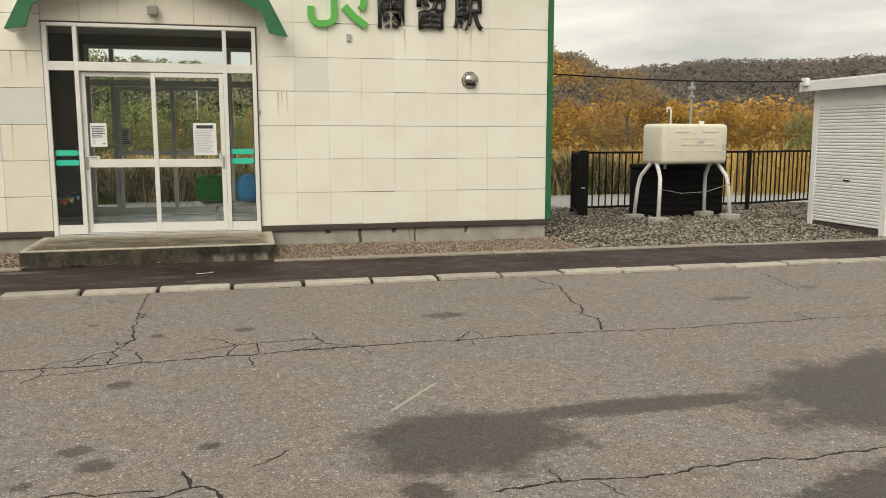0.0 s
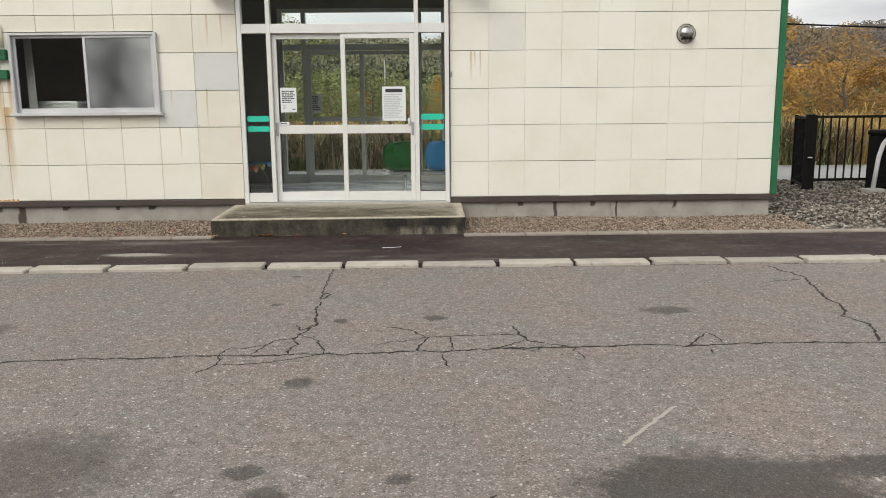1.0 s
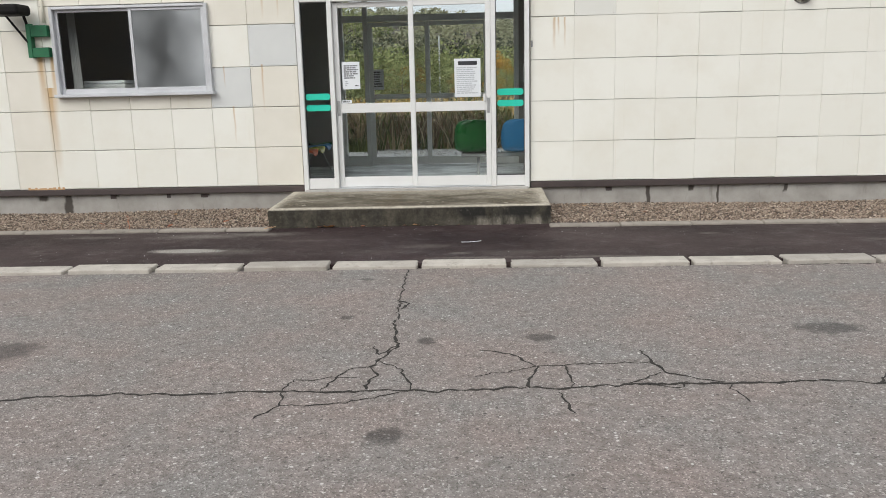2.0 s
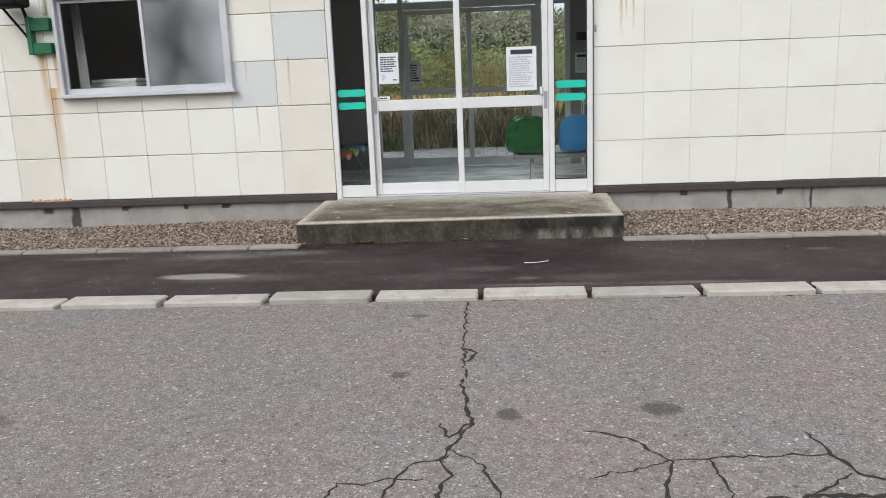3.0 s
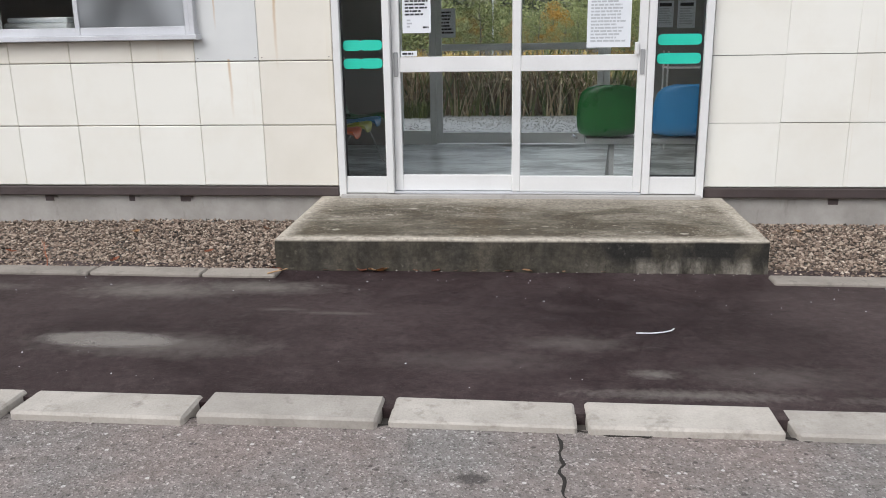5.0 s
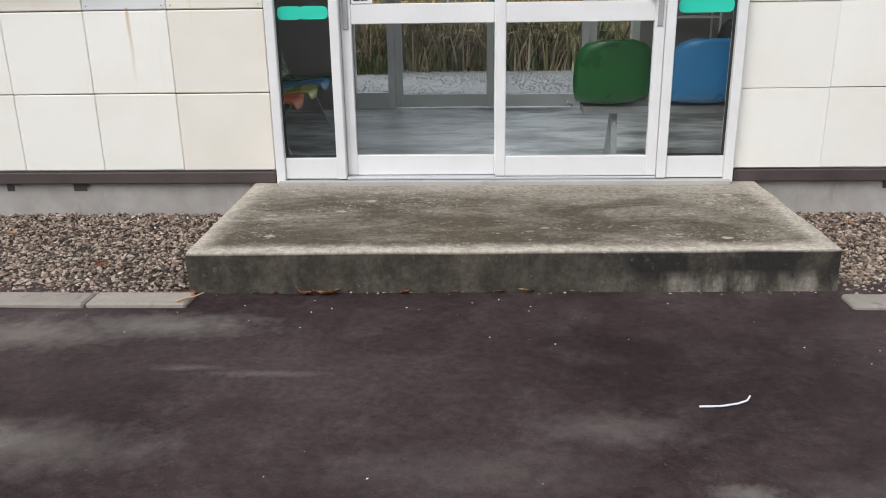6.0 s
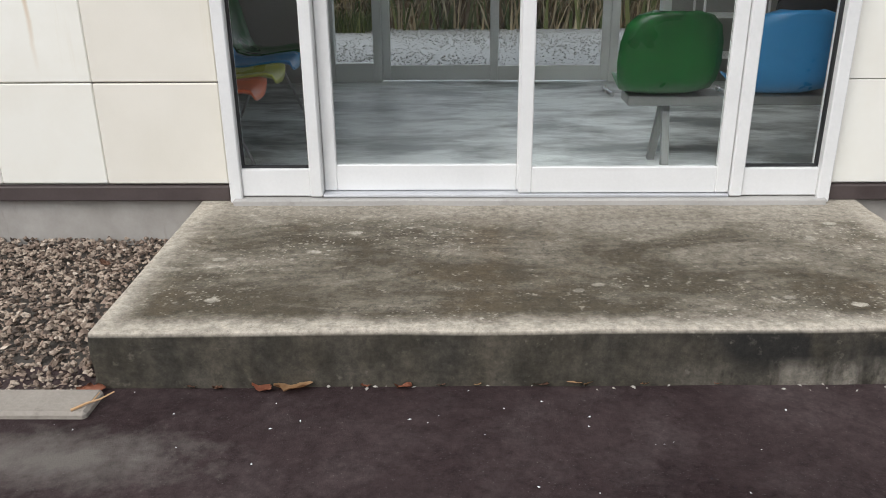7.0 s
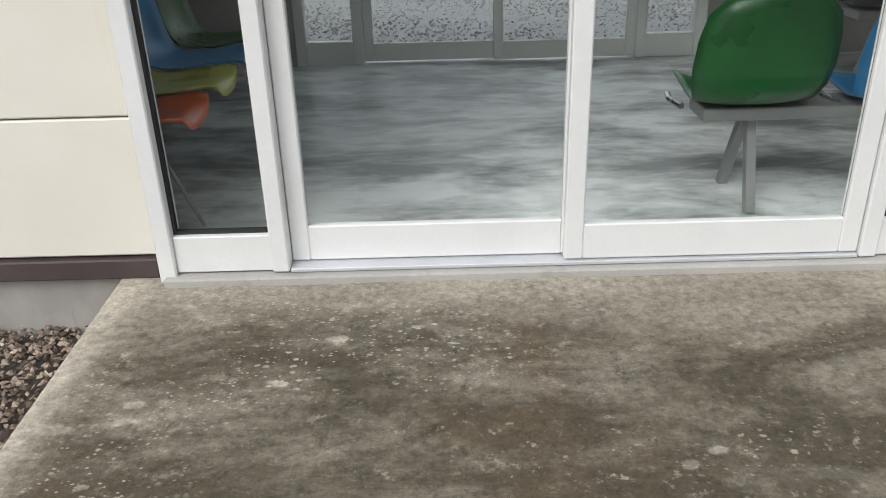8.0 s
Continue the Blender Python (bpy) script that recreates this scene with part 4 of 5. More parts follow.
blades("reeds", "tall dry brown reeds beside the tracks", -9, 9, 15.7, 17.2, 8000, 1.2, 0.019, M_STRAW, 1, 1.0)
blades("reeds", "green and yellowing weeds among dry reeds", -9, 9, 15.6, 17.8, 4500, 1.2, 0.024, M_REED_GREEN, 2, 1.0)
blades("reeds", "pale arching dry reed leaves", -9, 9, 15.62, 16.4, 2600, 0.95, 0.013, M_PALEREED, 7, 1.15)
blades("grass_tuft", "low fresh green grass at the foot of the reeds", -3.0, -2.15, 15.35, 15.65, 420, 0.34, 0.014, M_REED_GREEN, 9, 0.7)
blades("grass_field", "tall yellow autumn grass field", -20, 34, 17, 30, 26000, 1.0, 0.03, M_GRASS, 3, 0.4)
blades("grass_field", "golden pampas grass beyond the fence", 9, 30, 14.5, 22, 9000, 1.25, 0.022, M_GRASS, 4, 0.4)

# ---- paint and plastics of the small things ----
M_TURQ = worn("turquoise_tape", (0.02, 0.56, 0.40), (0.03, 0.62, 0.45), 8, 0.4, bump=0.04)
M_PAPER = worn("white_paper", (0.74, 0.77, 0.80), (0.80, 0.82, 0.84), 5, 0.7, bump=0.02)
M_PAPER_GREY = worn("grey_paper", (0.55, 0.56, 0.56), (0.64, 0.65, 0.65), 5, 0.8, bump=0.02)
M_INK = worn("printed_ink", (0.03, 0.03, 0.035), (0.05, 0.05, 0.055), 8, 0.7, bump=0.0)
M_INK_PALE = worn("pale_print", (0.46, 0.48, 0.50), (0.52, 0.54, 0.56), 8, 0.7, bump=0.0)
M_CHROME = worn("dull_chrome", (0.55, 0.56, 0.57), (0.66, 0.67, 0.68), 9, 0.22, 1.0, bump=0.03)
M_STEEL = worn("stainless_steel", (0.34, 0.335, 0.32), (0.44, 0.43, 0.41), 9, 0.25, 1.0, bump=0.03)
M_BLACKMETAL = worn("black_painted_metal", (0.006, 0.006, 0.0065), (0.012, 0.0115, 0.011), 7, 0.7, bump=0.05, dirt=(0.03, 0.02, 0.013))
M_BLACKPLAST = worn("black_plastic", (0.0045, 0.0045, 0.005), (0.009, 0.009, 0.010), 7, 0.75, bump=0.08)
for dull in (M_BLACKMETAL, M_BLACKPLAST):
    dull.node_tree.nodes["Principled BSDF"].inputs["Specular IOR Level"].default_value = 0.2
M_TANK = worn("cream_enamel", (0.74, 0.71, 0.60), (0.80, 0.77, 0.66), 5, 0.42, bump=0.03, dirt=(0.66, 0.60, 0.47))
M_SHED = worn("white_painted_steel", (0.76, 0.77, 0.78), (0.83, 0.84, 0.85), 3, 0.45, bump=0.04, dirt=(0.66, 0.64, 0.60))
M_SHELL = {n: worn(n + "_fibreglass", a, b, 5, 0.33, bump=0.03) for n, a, b in (
    ("green", (0.004, 0.075, 0.013), (0.007, 0.105, 0.02)), ("blue", (0.02, 0.17, 0.38), (0.032, 0.22, 0.46)), ("yellow", (0.36, 0.38, 0.06), (0.44, 0.45, 0.09)),
    ("orange", (0.52, 0.10, 0.035), (0.62, 0.14, 0.05)), ("black", (0.014, 0.015, 0.018), (0.024, 0.025, 0.03)))}
M_BENCH = worn("grey_bench_steel", (0.22, 0.225, 0.22), (0.3, 0.305, 0.3), 6, 0.45, 0.3, bump=0.05)


M_LEAF = [worn(n, a, b, 30, 0.75, bump=0.1) for n, a, b in (("rust_leaf", (0.36, 0.125, 0.07), (0.48, 0.20, 0.11)), ("tan_leaf", (0.52, 0.31, 0.15), (0.62, 0.40, 0.22)), ("brown_leaf", (0.20, 0.105, 0.065), (0.28, 0.15, 0.10)))]


def gravel_mat(name="crushed_stone", tone=(1.0, 1.0, 1.0), even=0.0):
    k = Nodes(name)
    isl = k.put("ShaderNodeNewGeometry").outputs["Random Per Island"]
    r = k.put("ShaderNodeValToRGB")
    cols = ((0.0, (0.045, 0.035, 0.029)), (0.3, (0.13, 0.100, 0.080)), (0.55, (0.25, 0.192, 0.156)), (0.75, (0.33, 0.28, 0.235)), (0.95, (0.38, 0.32, 0.265)), (1.0, (0.52, 0.47, 0.41)))
    r.color_ramp.elements[0].color, r.color_ramp.elements[1].color = (*cols[0][1], 1), (*cols[-1][1], 1)
    for pos, c in cols[1:-1]:
        r.color_ramp.elements.new(pos).color = (*c, 1)
    k.link(isl, r.inputs["Fac"])
    c = k.mix(k.range(k.noise(k.place(), 90, 3), 0.4, 0.7, 0, 0.4), r.outputs["Color"], (0.1, 0.085, 0.075))
    c = k.mix(even, k.mix(1.0, c, tone, "MULTIPLY"), (0.36, 0.36, 0.35))
    return k.done(c, 0.9)


M_STONE = gravel_mat(tone=(1.22, 1.16, 1.08))
M_STONE_GREY = gravel_mat("grey_crushed_stone", (1.05, 1.14, 1.16))
M_STONE_PALE = gravel_mat("pale_crushed_stone", (1.25, 1.42, 1.5), 0.62)


def stones(name, label, x0, x1, y0, y1, n, size, z, seed, hump=0.0, mat=None):
    """A bed of crushed stones, each a small uneven lump."""
    g = np.random.RandomState(seed)
    c = np.stack([g.uniform(x0, x1, n), g.uniform(y0, y1, n), np.full(n, z) + g.uniform(-0.4, 0.5, n) * size], 1)
    c[:, 2] += hump * np.sin((c[:, 0] * 1.7 + c[:, 1] * 2.3)) * 0.5
    base = np.array([(1, 0, 0), (-1, 0, 0), (0, 1, 0), (0, -1, 0), (0, 0, 1), (0, 0, -1)], float)
    tri = np.array([(0, 2, 4), (2, 1, 4), (1, 3, 4), (3, 0, 4), (2, 0, 5), (1, 2, 5), (3, 1, 5), (0, 3, 5)])
    v = base[None] * (g.uniform(0.5, 1.25, (n, 1, 3)) * size * g.uniform(0.45, 1.0, (n, 1, 1))) + g.normal(0, 0.22, (n, 6, 3)) * size * 0.6
    a, t = g.uniform(0, 6.283, n), g.uniform(-0.7, 0.7, n)
    ca, sa, ct, st = np.cos(a)[:, None], np.sin(a)[:, None], np.cos(t)[:, None], np.sin(t)[:, None]
    x, y, zz = v[..., 0], v[..., 1], v[..., 2]
    x, zz = ct * x + st * zz, ct * zz - st * x
    v = np.stack([ca * x - sa * y, sa * x + ca * y, zz * 0.7], 2) + c[:, None]
    me = bpy.data.meshes.new(name)
    me.from_pydata(v.reshape(-1, 3).tolist(), [], (tri[None] + 6 * np.arange(n)[:, None, None]).reshape(-1, 3).tolist())
    me.materials.append(mat or M_STONE)
    return tagged(new(name, me), label, "gravel", kind="stuff")


structure("gravel_bed", block((-12, 6.94, -0.12), (14, FACE + 0.029, -0.03)), M_SOIL, "brown gravel bed along the wall", "ground")
stones("gravel", "brown and grey crushed stone along the wall foot", -6.5, -2.0, 6.945, 8.09, 24000, 0.0145, -0.016, 1, 0.02)
stones("gravel", "brown and grey crushed stone along the wall foot", 0.51, 4.1, 6.945, 8.09, 20000, 0.0145, -0.016, 2, 0.02)
stones("gravel", "grey crushed stone yard beside the building", 4.0, 11.5, 6.9, 12.2, 26000, 0.030, -0.02, 3, 0.03, M_STONE_GREY)
structure("yard", block((3.9, 8.085, -0.14), (16, 12.4, -0.045)), M_SOIL, "grey gravel yard beside the building", "ground")
stones("platform_gravel", "pale grey gravel of the platform and track bed", -7, 6, 11.4, 15.7, 20000, 0.017, -0.045, 4, 0.02, M_STONE_PALE)
M_PLAT = worn("platform_gravel_ground", (0.30, 0.30, 0.30), (0.40, 0.40, 0.40), 5, 0.95, bump=0.6, grain=50, dirt=(0.2, 0.2, 0.2))
structure("platform", block((-14, 11.22, -0.14), (16, 15.7, -0.05)), M_PLAT, "pale grey gravel platform behind the building", "ground")

# ---- cracks in the forecourt ----
road = bpy.data.objects["road"]
M_CRACK = worn("crack_shadow", (0.014, 0.012, 0.010), (0.035, 0.03, 0.024), 20, 0.95)


def crack(knots, width=0.009, seed=0):
    """A ragged split along a few knots."""
    rng = random.Random(seed)
    settle = lambda x, y: (x + 0.05, y - 0.07) if y < 2 else (x + 0.012, y - 0.012 - 0.02 * (x > -0.2)) if y < 3.8 else (x, y - 0.06) if y < 5 else (x, y)
    knots = [settle(*k) for k in knots]
    pts = []
    for (ax, ay), (bx, by) in zip(knots, knots[1:]):
        n = max(2, int(math.hypot(bx - ax, by - ay) / 0.022))
        for i in range(n):
            f = i / n
            pts.append((ax + (bx - ax) * f, ay + (by - ay) * f))
    pts.append(knots[-1])
    bm = bmesh.new()
    off, row = 0.0, []
    for i, (x, y) in enumerate(pts):
        q = pts[min(i + 1, len(pts) - 1)]
        o = pts[max(i - 1, 0)]
        d = Vector((q[0] - o[0], q[1] - o[1])).normalized()
        off = off * 0.75 + rng.gauss(0, 0.007)
        w = width * rng.uniform(0.35, 1.25) * (0.4 if i in (0, len(pts) - 1) else 1)
        c = Vector((x, y)) + Vector((-d.y, d.x)) * off
        s = Vector((-d.y, d.x)) * w / 2
        row.append([bm.verts.new((c.x + k * s.x, c.y + k * s.y, z)) for k, z in ((-1.0, 0.0008), (0.0, 0.0022), (1.0, 0.0008))])
    for a, b in zip(row, row[1:]):
        bm.faces.new((a[0], b[0], b[1], a[1]))
        bm.faces.new((a[1], b[1], b[2], a[2]))
    part("crack", bm, M_CRACK, road, "thin dark crack in the asphalt")


crack([(-8.005, 2.933), (-2.015, 3.022), (-1.835, 3.061), (-0.925, 3.071), (-0.425, 3.091), (0.065, 3.13)], 0.0195, 1)
crack([(0.065, 3.13), (0.245, 3.13), (0.505, 3.18), (0.865, 3.18), (1.125, 3.18), (1.475, 3.16), (1.935, 3.21), (2.425, 3.18)], 0.0205, 2)
crack([(2.425, 3.18), (3.185, 3.14), (4.095, 3.17), (4.635, 3.15), (8.995, 3.13)], 0.0165, 3)
crack([(-0.595, 5.24), (-0.575, 4.52), (-0.545, 4.13)], 0.0110, 4)
crack([(-0.575, 4.52), (-0.505, 4.45), (-0.555, 4.33)], 0.0182, 34)
crack([(-0.545, 4.13), (-0.525, 3.69), (-0.585, 3.45), (-0.585, 3.1)], 0.0156, 5)
crack([(-0.625, 3.65), (-0.585, 3.53), (-0.505, 3.67)], 0.0130, 6)
crack([(-0.585, 3.45), (-0.445, 3.32), (-0.405, 3.091)], 0.0117, 7)
crack([(-0.575, 3.41), (-0.715, 3.33), (-0.785, 3.091)], 0.0104, 8)
crack([(-0.925, 3.071), (-0.895, 2.933), (-0.965, 2.805)], 0.0104, 9)
crack([(-0.905, 2.943), (-0.735, 2.953), (-0.605, 2.982), (-0.415, 3.081)], 0.0104, 10)
crack([(-0.645, 3.23), (-0.915, 3.22), (-0.925, 3.071)], 0.0091, 11)
crack([(-0.125, 3.61), (0.015, 3.55), (0.095, 3.37), (0.065, 3.13)], 0.0130, 12)
crack([(0.095, 3.37), (0.235, 3.39), (0.625, 3.44), (0.645, 3.29)], 0.0104, 13)
crack([(0.235, 3.39), (0.245, 3.13)], 0.0091, 14)
crack([(-0.145, 3.26), (0.095, 3.37)], 0.0078, 15)
crack([(0.605, 3.59), (0.645, 3.29), (0.865, 3.18)], 0.0130, 16)
crack([(0.645, 3.29), (0.505, 3.18), (0.655, 3.13), (0.715, 3.21)], 0.0104, 17)
crack([(0.185, 3.081), (0.235, 2.874)], 0.0104, 18)
crack([(0.895, 3.16), (0.895, 2.972)], 0.0104, 19)
crack([(1.475, 3.16), (1.645, 3.39), (1.675, 3.21)], 0.0104, 20)
crack([(1.565, 3.12), (1.535, 3.031)], 0.0091, 21)
crack([(2.74, 5.18), (2.83, 4.86), (2.70, 4.2), (2.64, 3.88), (2.55, 3.72), (2.62, 3.53), (2.495, 3.20)], 0.018, 22)
crack([(2.455, 4.65), (2.775, 4.75)], 0.0117, 23)
crack([(4.945, 4.97), (4.765, 4.17)], 0.0130, 24)
crack([(4.105, 3.36), (4.065, 3.13)], 0.0117, 25)
crack([(1.017, 1.04), (1.267, 1.059), (1.437, 1.04), (1.737, 1.04), (2.007, 1.079), (2.297, 1.05), (2.697, 1.059), (4.487, 1.079)], 0.0143, 26)
crack([(1.297, 1.178), (1.287, 1.05)], 0.0117, 27)
crack([(1.427, 1.03), (1.467, 0.882)], 0.0104, 28)
crack([(-1.213, 1.395), (-0.453, 1.365), (-0.183, 1.335)], 0.0130, 29)
crack([(-0.093, 1.503), (-0.063, 1.335), (-0.123, 1.276), (-0.513, 1.178)], 0.0156, 30)
crack([(-0.063, 1.335), (-0.013, 1.335), (0.047, 1.237), (0.087, 0.961)], 0.0156, 31)
crack([(0.167, 1.474), (0.317, 1.612)], 0.0091, 32)
for i in range(9):
    crack([(-5.5 + 1.3 * i, 5.256), (-4.21 + 1.3 * i, 5.256)], 0.016, 50 + i)
M_CHALK = worn("pale_scratch", (0.36, 0.33, 0.29), (0.42, 0.39, 0.35), 30, 0.95)
bm = bmesh.new()
for i in range(14):
    f = i / 13
    x, y = 0.865 + 0.30 * f + 0.004 * math.sin(i * 2.1), 1.93 + 0.37 * f + 0.004 * math.sin(i * 3.3)
    bm.verts.new((x - 0.007, y + 0.005, 0.0015))
    bm.verts.new((x + 0.007, y - 0.005, 0.0015))
bm.verts.ensure_lookup_table()
for i in range(13):
    bm.faces.new([bm.verts[2 * i + j] for j in (0, 1, 3, 2)])
part("scratch", bm, M_CHALK, road, "long pale scratch in the asphalt")

# ---- entrance: tape, notices ----
def tape(x0, x1, z0, z1, y):
    bm = block((x0, y - 0.0012, z0), (x1, y, z1))
    es = [e for e in bm.edges if abs(e.verts[0].co.y - e.verts[1].co.y) > 0.0005]
    bmesh.ops.bevel(bm, geom=es, offset=(z1 - z0) * 0.4, segments=5, profile=0.5, affect="EDGES")
    return tagged(part("tape_strip", bm, M_TURQ, None), "turquoise safety tape stuck on glass", "tape", "tape strips on the side lights")


GY = frame_y - 0.003
for z0, z1 in ((1.080, 1.143), (0.972, 1.034)):
    tape(-1.818, -1.70, z0 - 0.008, z1 - 0.008, GY)
    tape(-1.712, -1.575, z0 - 0.007, z1 - 0.008, GY - 0.0015)
    tape(0.068, 0.322, z0, z1, GY)


def bars(parent, x0, x1, z0, z1, y, rows, seed, mat, ragged=0.3):
    """Unreadable print: short bars line by line, with word gaps."""
    rng = random.Random(seed)
    h = (z1 - z0) / rows
    for r in range(rows):
        z = z1 - h * (r + 0.5)
        end = x1 - (x1 - x0) * rng.uniform(0, ragged)
        bm, x = bmesh.new(), x0
        while x < end - 0.004:
            w = min(rng.uniform(0.012, 0.035), end - x)
            box(bm, (x, y - 0.0008, z - h * 0.27), (x + w, y, z + h * 0.27))
            x += w + rng.uniform(0.003, 0.007)
        if bm.verts:
            part("text_bar", bm, mat, parent)
        else:
            bm.free()


def notice(label, x0, x1, z0, z1, y, mat=None):
    n = thing("notice", label, "notice")
    part("sheet", block((x0, y - 0.001, z0), (x1, y, z1)), mat or M_PAPER, n)
    return n


n1 = notice("white paper notice with black lines on door glass", -1.449, -1.275, 1.171, 1.433, frame_y + 0.016)
bars(n1, -1.432, -1.292, 1.27, 1.405, frame_y + 0.0145, 7, 1, M_INK)
bars(n1, -1.422, -1.39, 1.20, 1.255, frame_y + 0.0145, 3, 2, M_INK_PALE)
bars(n1, -1.325, -1.29, 1.195, 1.213, frame_y + 0.0145, 1, 3, M_INK, 0)
n2 = notice("white paper notice with black heading on door glass", -0.346, -0.092, 1.072, 1.437, frame_y - 0.020)
part("heading", block((-0.31, frame_y - 0.0225, 1.375), (-0.125, frame_y - 0.0212, 1.412)), M_INK, n2, "black heading bar")
bars(n2, -0.325, -0.115, 1.10, 1.36, frame_y - 0.0215, 14, 4, M_INK_PALE)
n3 = notice("grey notice stuck on the back door glass", -1.54, -1.36, 1.14, 1.40, BACK + 0.058)
bars(n3, -1.525, -1.375, 1.17, 1.38, BACK + 0.0565, 7, 5, M_INK)
n4 = notice("small white sticker with dark marks on door rail", -1.462, -1.362, 1.034, 1.066, frame_y + 0.0025)
bars(n4, -1.452, -1.385, 1.040, 1.060, frame_y + 0.001, 1, 6, M_INK, 0)
lock = thing("door_lock", "white plastic latch box on sliding door", "latch")
part("case", block((-0.068, frame_y - 0.052, 1.03), (-0.044, frame_y - 0.0325, 1.10), 0.004), M_ALU, lock)

# ---- gable over the entrance ----
CX = -0.72


def gable():
    g = thing("gable_canopy", "green metal gable hood over the entrance", "canopy", kind="structure")
    outer = [(1.455, 2.395), (1.25, 2.80), (1.10, 2.94), (0.0, 3.30)]
    inner = [(1.25, 2.425), (1.175, 2.655), (0.95, 2.765), (0.0, 3.09)]
    full = lambda half: [(CX - x, z) for x, z in half] + [(CX + x, z) for x, z in half[-2::-1]]
    for name, ya, yb, mat, o, i in (("fascia", 7.76, 7.79, M_GREEN, full(outer), full(inner)), ("hood", 7.792, FACE - 0.022, M_SHED, full([(x - 0.02, z - 0.01 * (z < 2.5)) for x, z in outer]), full([(x + 0.05, z + 0.03) for x, z in inner]))):
        bm = bmesh.new()
        rings = [[bm.verts.new((x, y, z)) for x, z in o + i[::-1]] for y in (ya, yb)]
        n, m = len(o) * 2, len(o)
        for k in range(n):
            bm.faces.new((rings[0][k], rings[0][(k + 1) % n], rings[1][(k + 1) % n], rings[1][k]))
        for r in rings:
            for k in range(m - 1):
                bm.faces.new((r[k], r[k + 1], r[n - 2 - k], r[n - 1 - k]))
        part(name, bm, mat, g)
    return g


gable()
lamp = thing("entrance_lamp", "small grey box lamp above the entrance", "lamp", (CX, FACE - 0.003, 2.62))
part("base", block((-0.04, -0.02, 0.0), (0.04, 0.0, 0.12), 0.005), M_ALU_OLD, lamp)
part("cover", block((-0.055, -0.10, -0.005), (0.055, -0.02, 0.09), 0.012, 2), M_PLASTER, lamp)

# nails at the corners of the repair boards, torn board foot, drip hole
NAIL = mesh_of(rod([(0, 0.0, 0), (0, -0.003, 0)], 0.003, 6), "nail", M_BROWN)
for x0, x1, z0, z1 in ((-2.357, -1.888, 1.41, 1.81), (-2.77, -2.357, 1.017, 1.41), (0.81, 1.204, 1.81, 2.204), (-2.357, -1.888, 1.017, 1.41)):
    for x in (x0 + 0.022, x1 - 0.022):
        for z in (z0 + 0.022, z1 - 0.022):
            piece("nail", NAIL, wall_front, pose(x, FACE - 0.001, z))
rng = random.Random(77)
bm = bmesh.new()
for i in range(16):
    box(bm, (-4.745 + 0.024 * i, FACE - 0.010, 0.228), (-4.7215 + 0.024 * i, FACE - 0.0065, 0.236 + rng.uniform(0.0, 0.02)))
part("torn_edge", bm, M_LEAF[1], wall_front, "rusted torn board edge")
for x, w in ((-2.93, 0.035), (-3.30, 0.02), (-3.88, 0.03), (1.17, 0.03)):
    part("drip_stain_flap", block((x - w, FACE + 0.0265, 0.12), (x + w, FACE + 0.0295, 0.166), 0.001), M_BROWN, wall_front, "hanging scrap of dark flashing")
weed = thing("weed_stalk", "thin dry reddish weed stalk in gravel", "weed", (-3.25, 6.98, -0.02))
part("stem", rod([(0, 0, 0), (0.006, 0, 0.05), (-0.003, 0.004, 0.10), (0.004, 0.002, 0.14)], 0.003, 5, 0.0012), M_LEAF[0], weed)
for k in range(5):
    part("twig", rod([(0, 0, 0.04 + 0.02 * k), (0.025 * math.cos(k * 2.2), 0.02 * math.sin(k * 2.2), 0.06 + 0.022 * k)], 0.0018, 4, 0.0008), M_LEAF[0], weed)

# ---- station name and wall fittings ----
sign = thing("station_sign", "black station name characters with a green emblem on wall", "sign", (0, FACE - 0.004, 0))


def glyph(ch, x0, z0, w, h):
    cu = bpy.data.curves.new("character", "FONT")
    cu.body, cu.size, cu.extrude, cu.offset = ch, 1.0, 0.0, 0.02
    ob = bpy.data.objects.new("character", cu)
    scene.collection.objects.link(ob)
    bpy.context.view_layer.update()
    me = bpy.data.meshes.new_from_object(ob.evaluated_get(bpy.context.evaluated_depsgraph_get()))
    bpy.data.objects.remove(ob)
    bm = bmesh.new()
    bm.from_mesh(me)
    xs, ys = [v.co.x for v in bm.verts], [v.co.y for v in bm.verts]
    for v in bm.verts:
        v.co = Vector((x0 + (v.co.x - min(xs)) / (max(xs) - min(xs)) * w, -0.05, z0 + (v.co.y - min(ys)) / (max(ys) - min(ys)) * h))
    r = bmesh.ops.extrude_face_region(bm, geom=bm.faces[:])
    bmesh.ops.translate(bm, verts=[e for e in r["geom"] if isinstance(e, bmesh.types.BMVert)], vec=(0, 0.05, 0))
    part("character", bm, M_SIGN_BLACK, sign)


for ch, x, w in (("\u862d", 1.785, 0.345), ("\u7559", 2.25, 0.375), ("\u99c5", 2.725, 0.365)):
    glyph(ch, x, 2.56, w, 0.40)


def ribbon(knots, w, name):
    """A flat raised stroke along knots in the wall plane."""
    bm = bmesh.new()
    rows = []
    for i, (x, z) in enumerate(knots):
        a, b = knots[max(i - 1, 0)], knots[min(i + 1, len(knots) - 1)]
        d = Vector((b[0] - a[0], b[1] - a[1])).normalized() * w / 2
        rows.append([bm.verts.new((x + sx * -d.y, y, z + sx * d.x)) for sx, y in ((-1, -0.05), (1, -0.05), (1, 0.0), (-1, 0.0))])
    for a, b in zip(rows, rows[1:]):
        for k in range(4):
            bm.faces.new((a[k], a[(k + 1) % 4], b[(k + 1) % 4], b[k]))
    bm.faces.new(rows[0])
    bm.faces.new(rows[-1][::-1])
    part(name, bm, M_SIGN_GREEN, sign, "green emblem stroke")


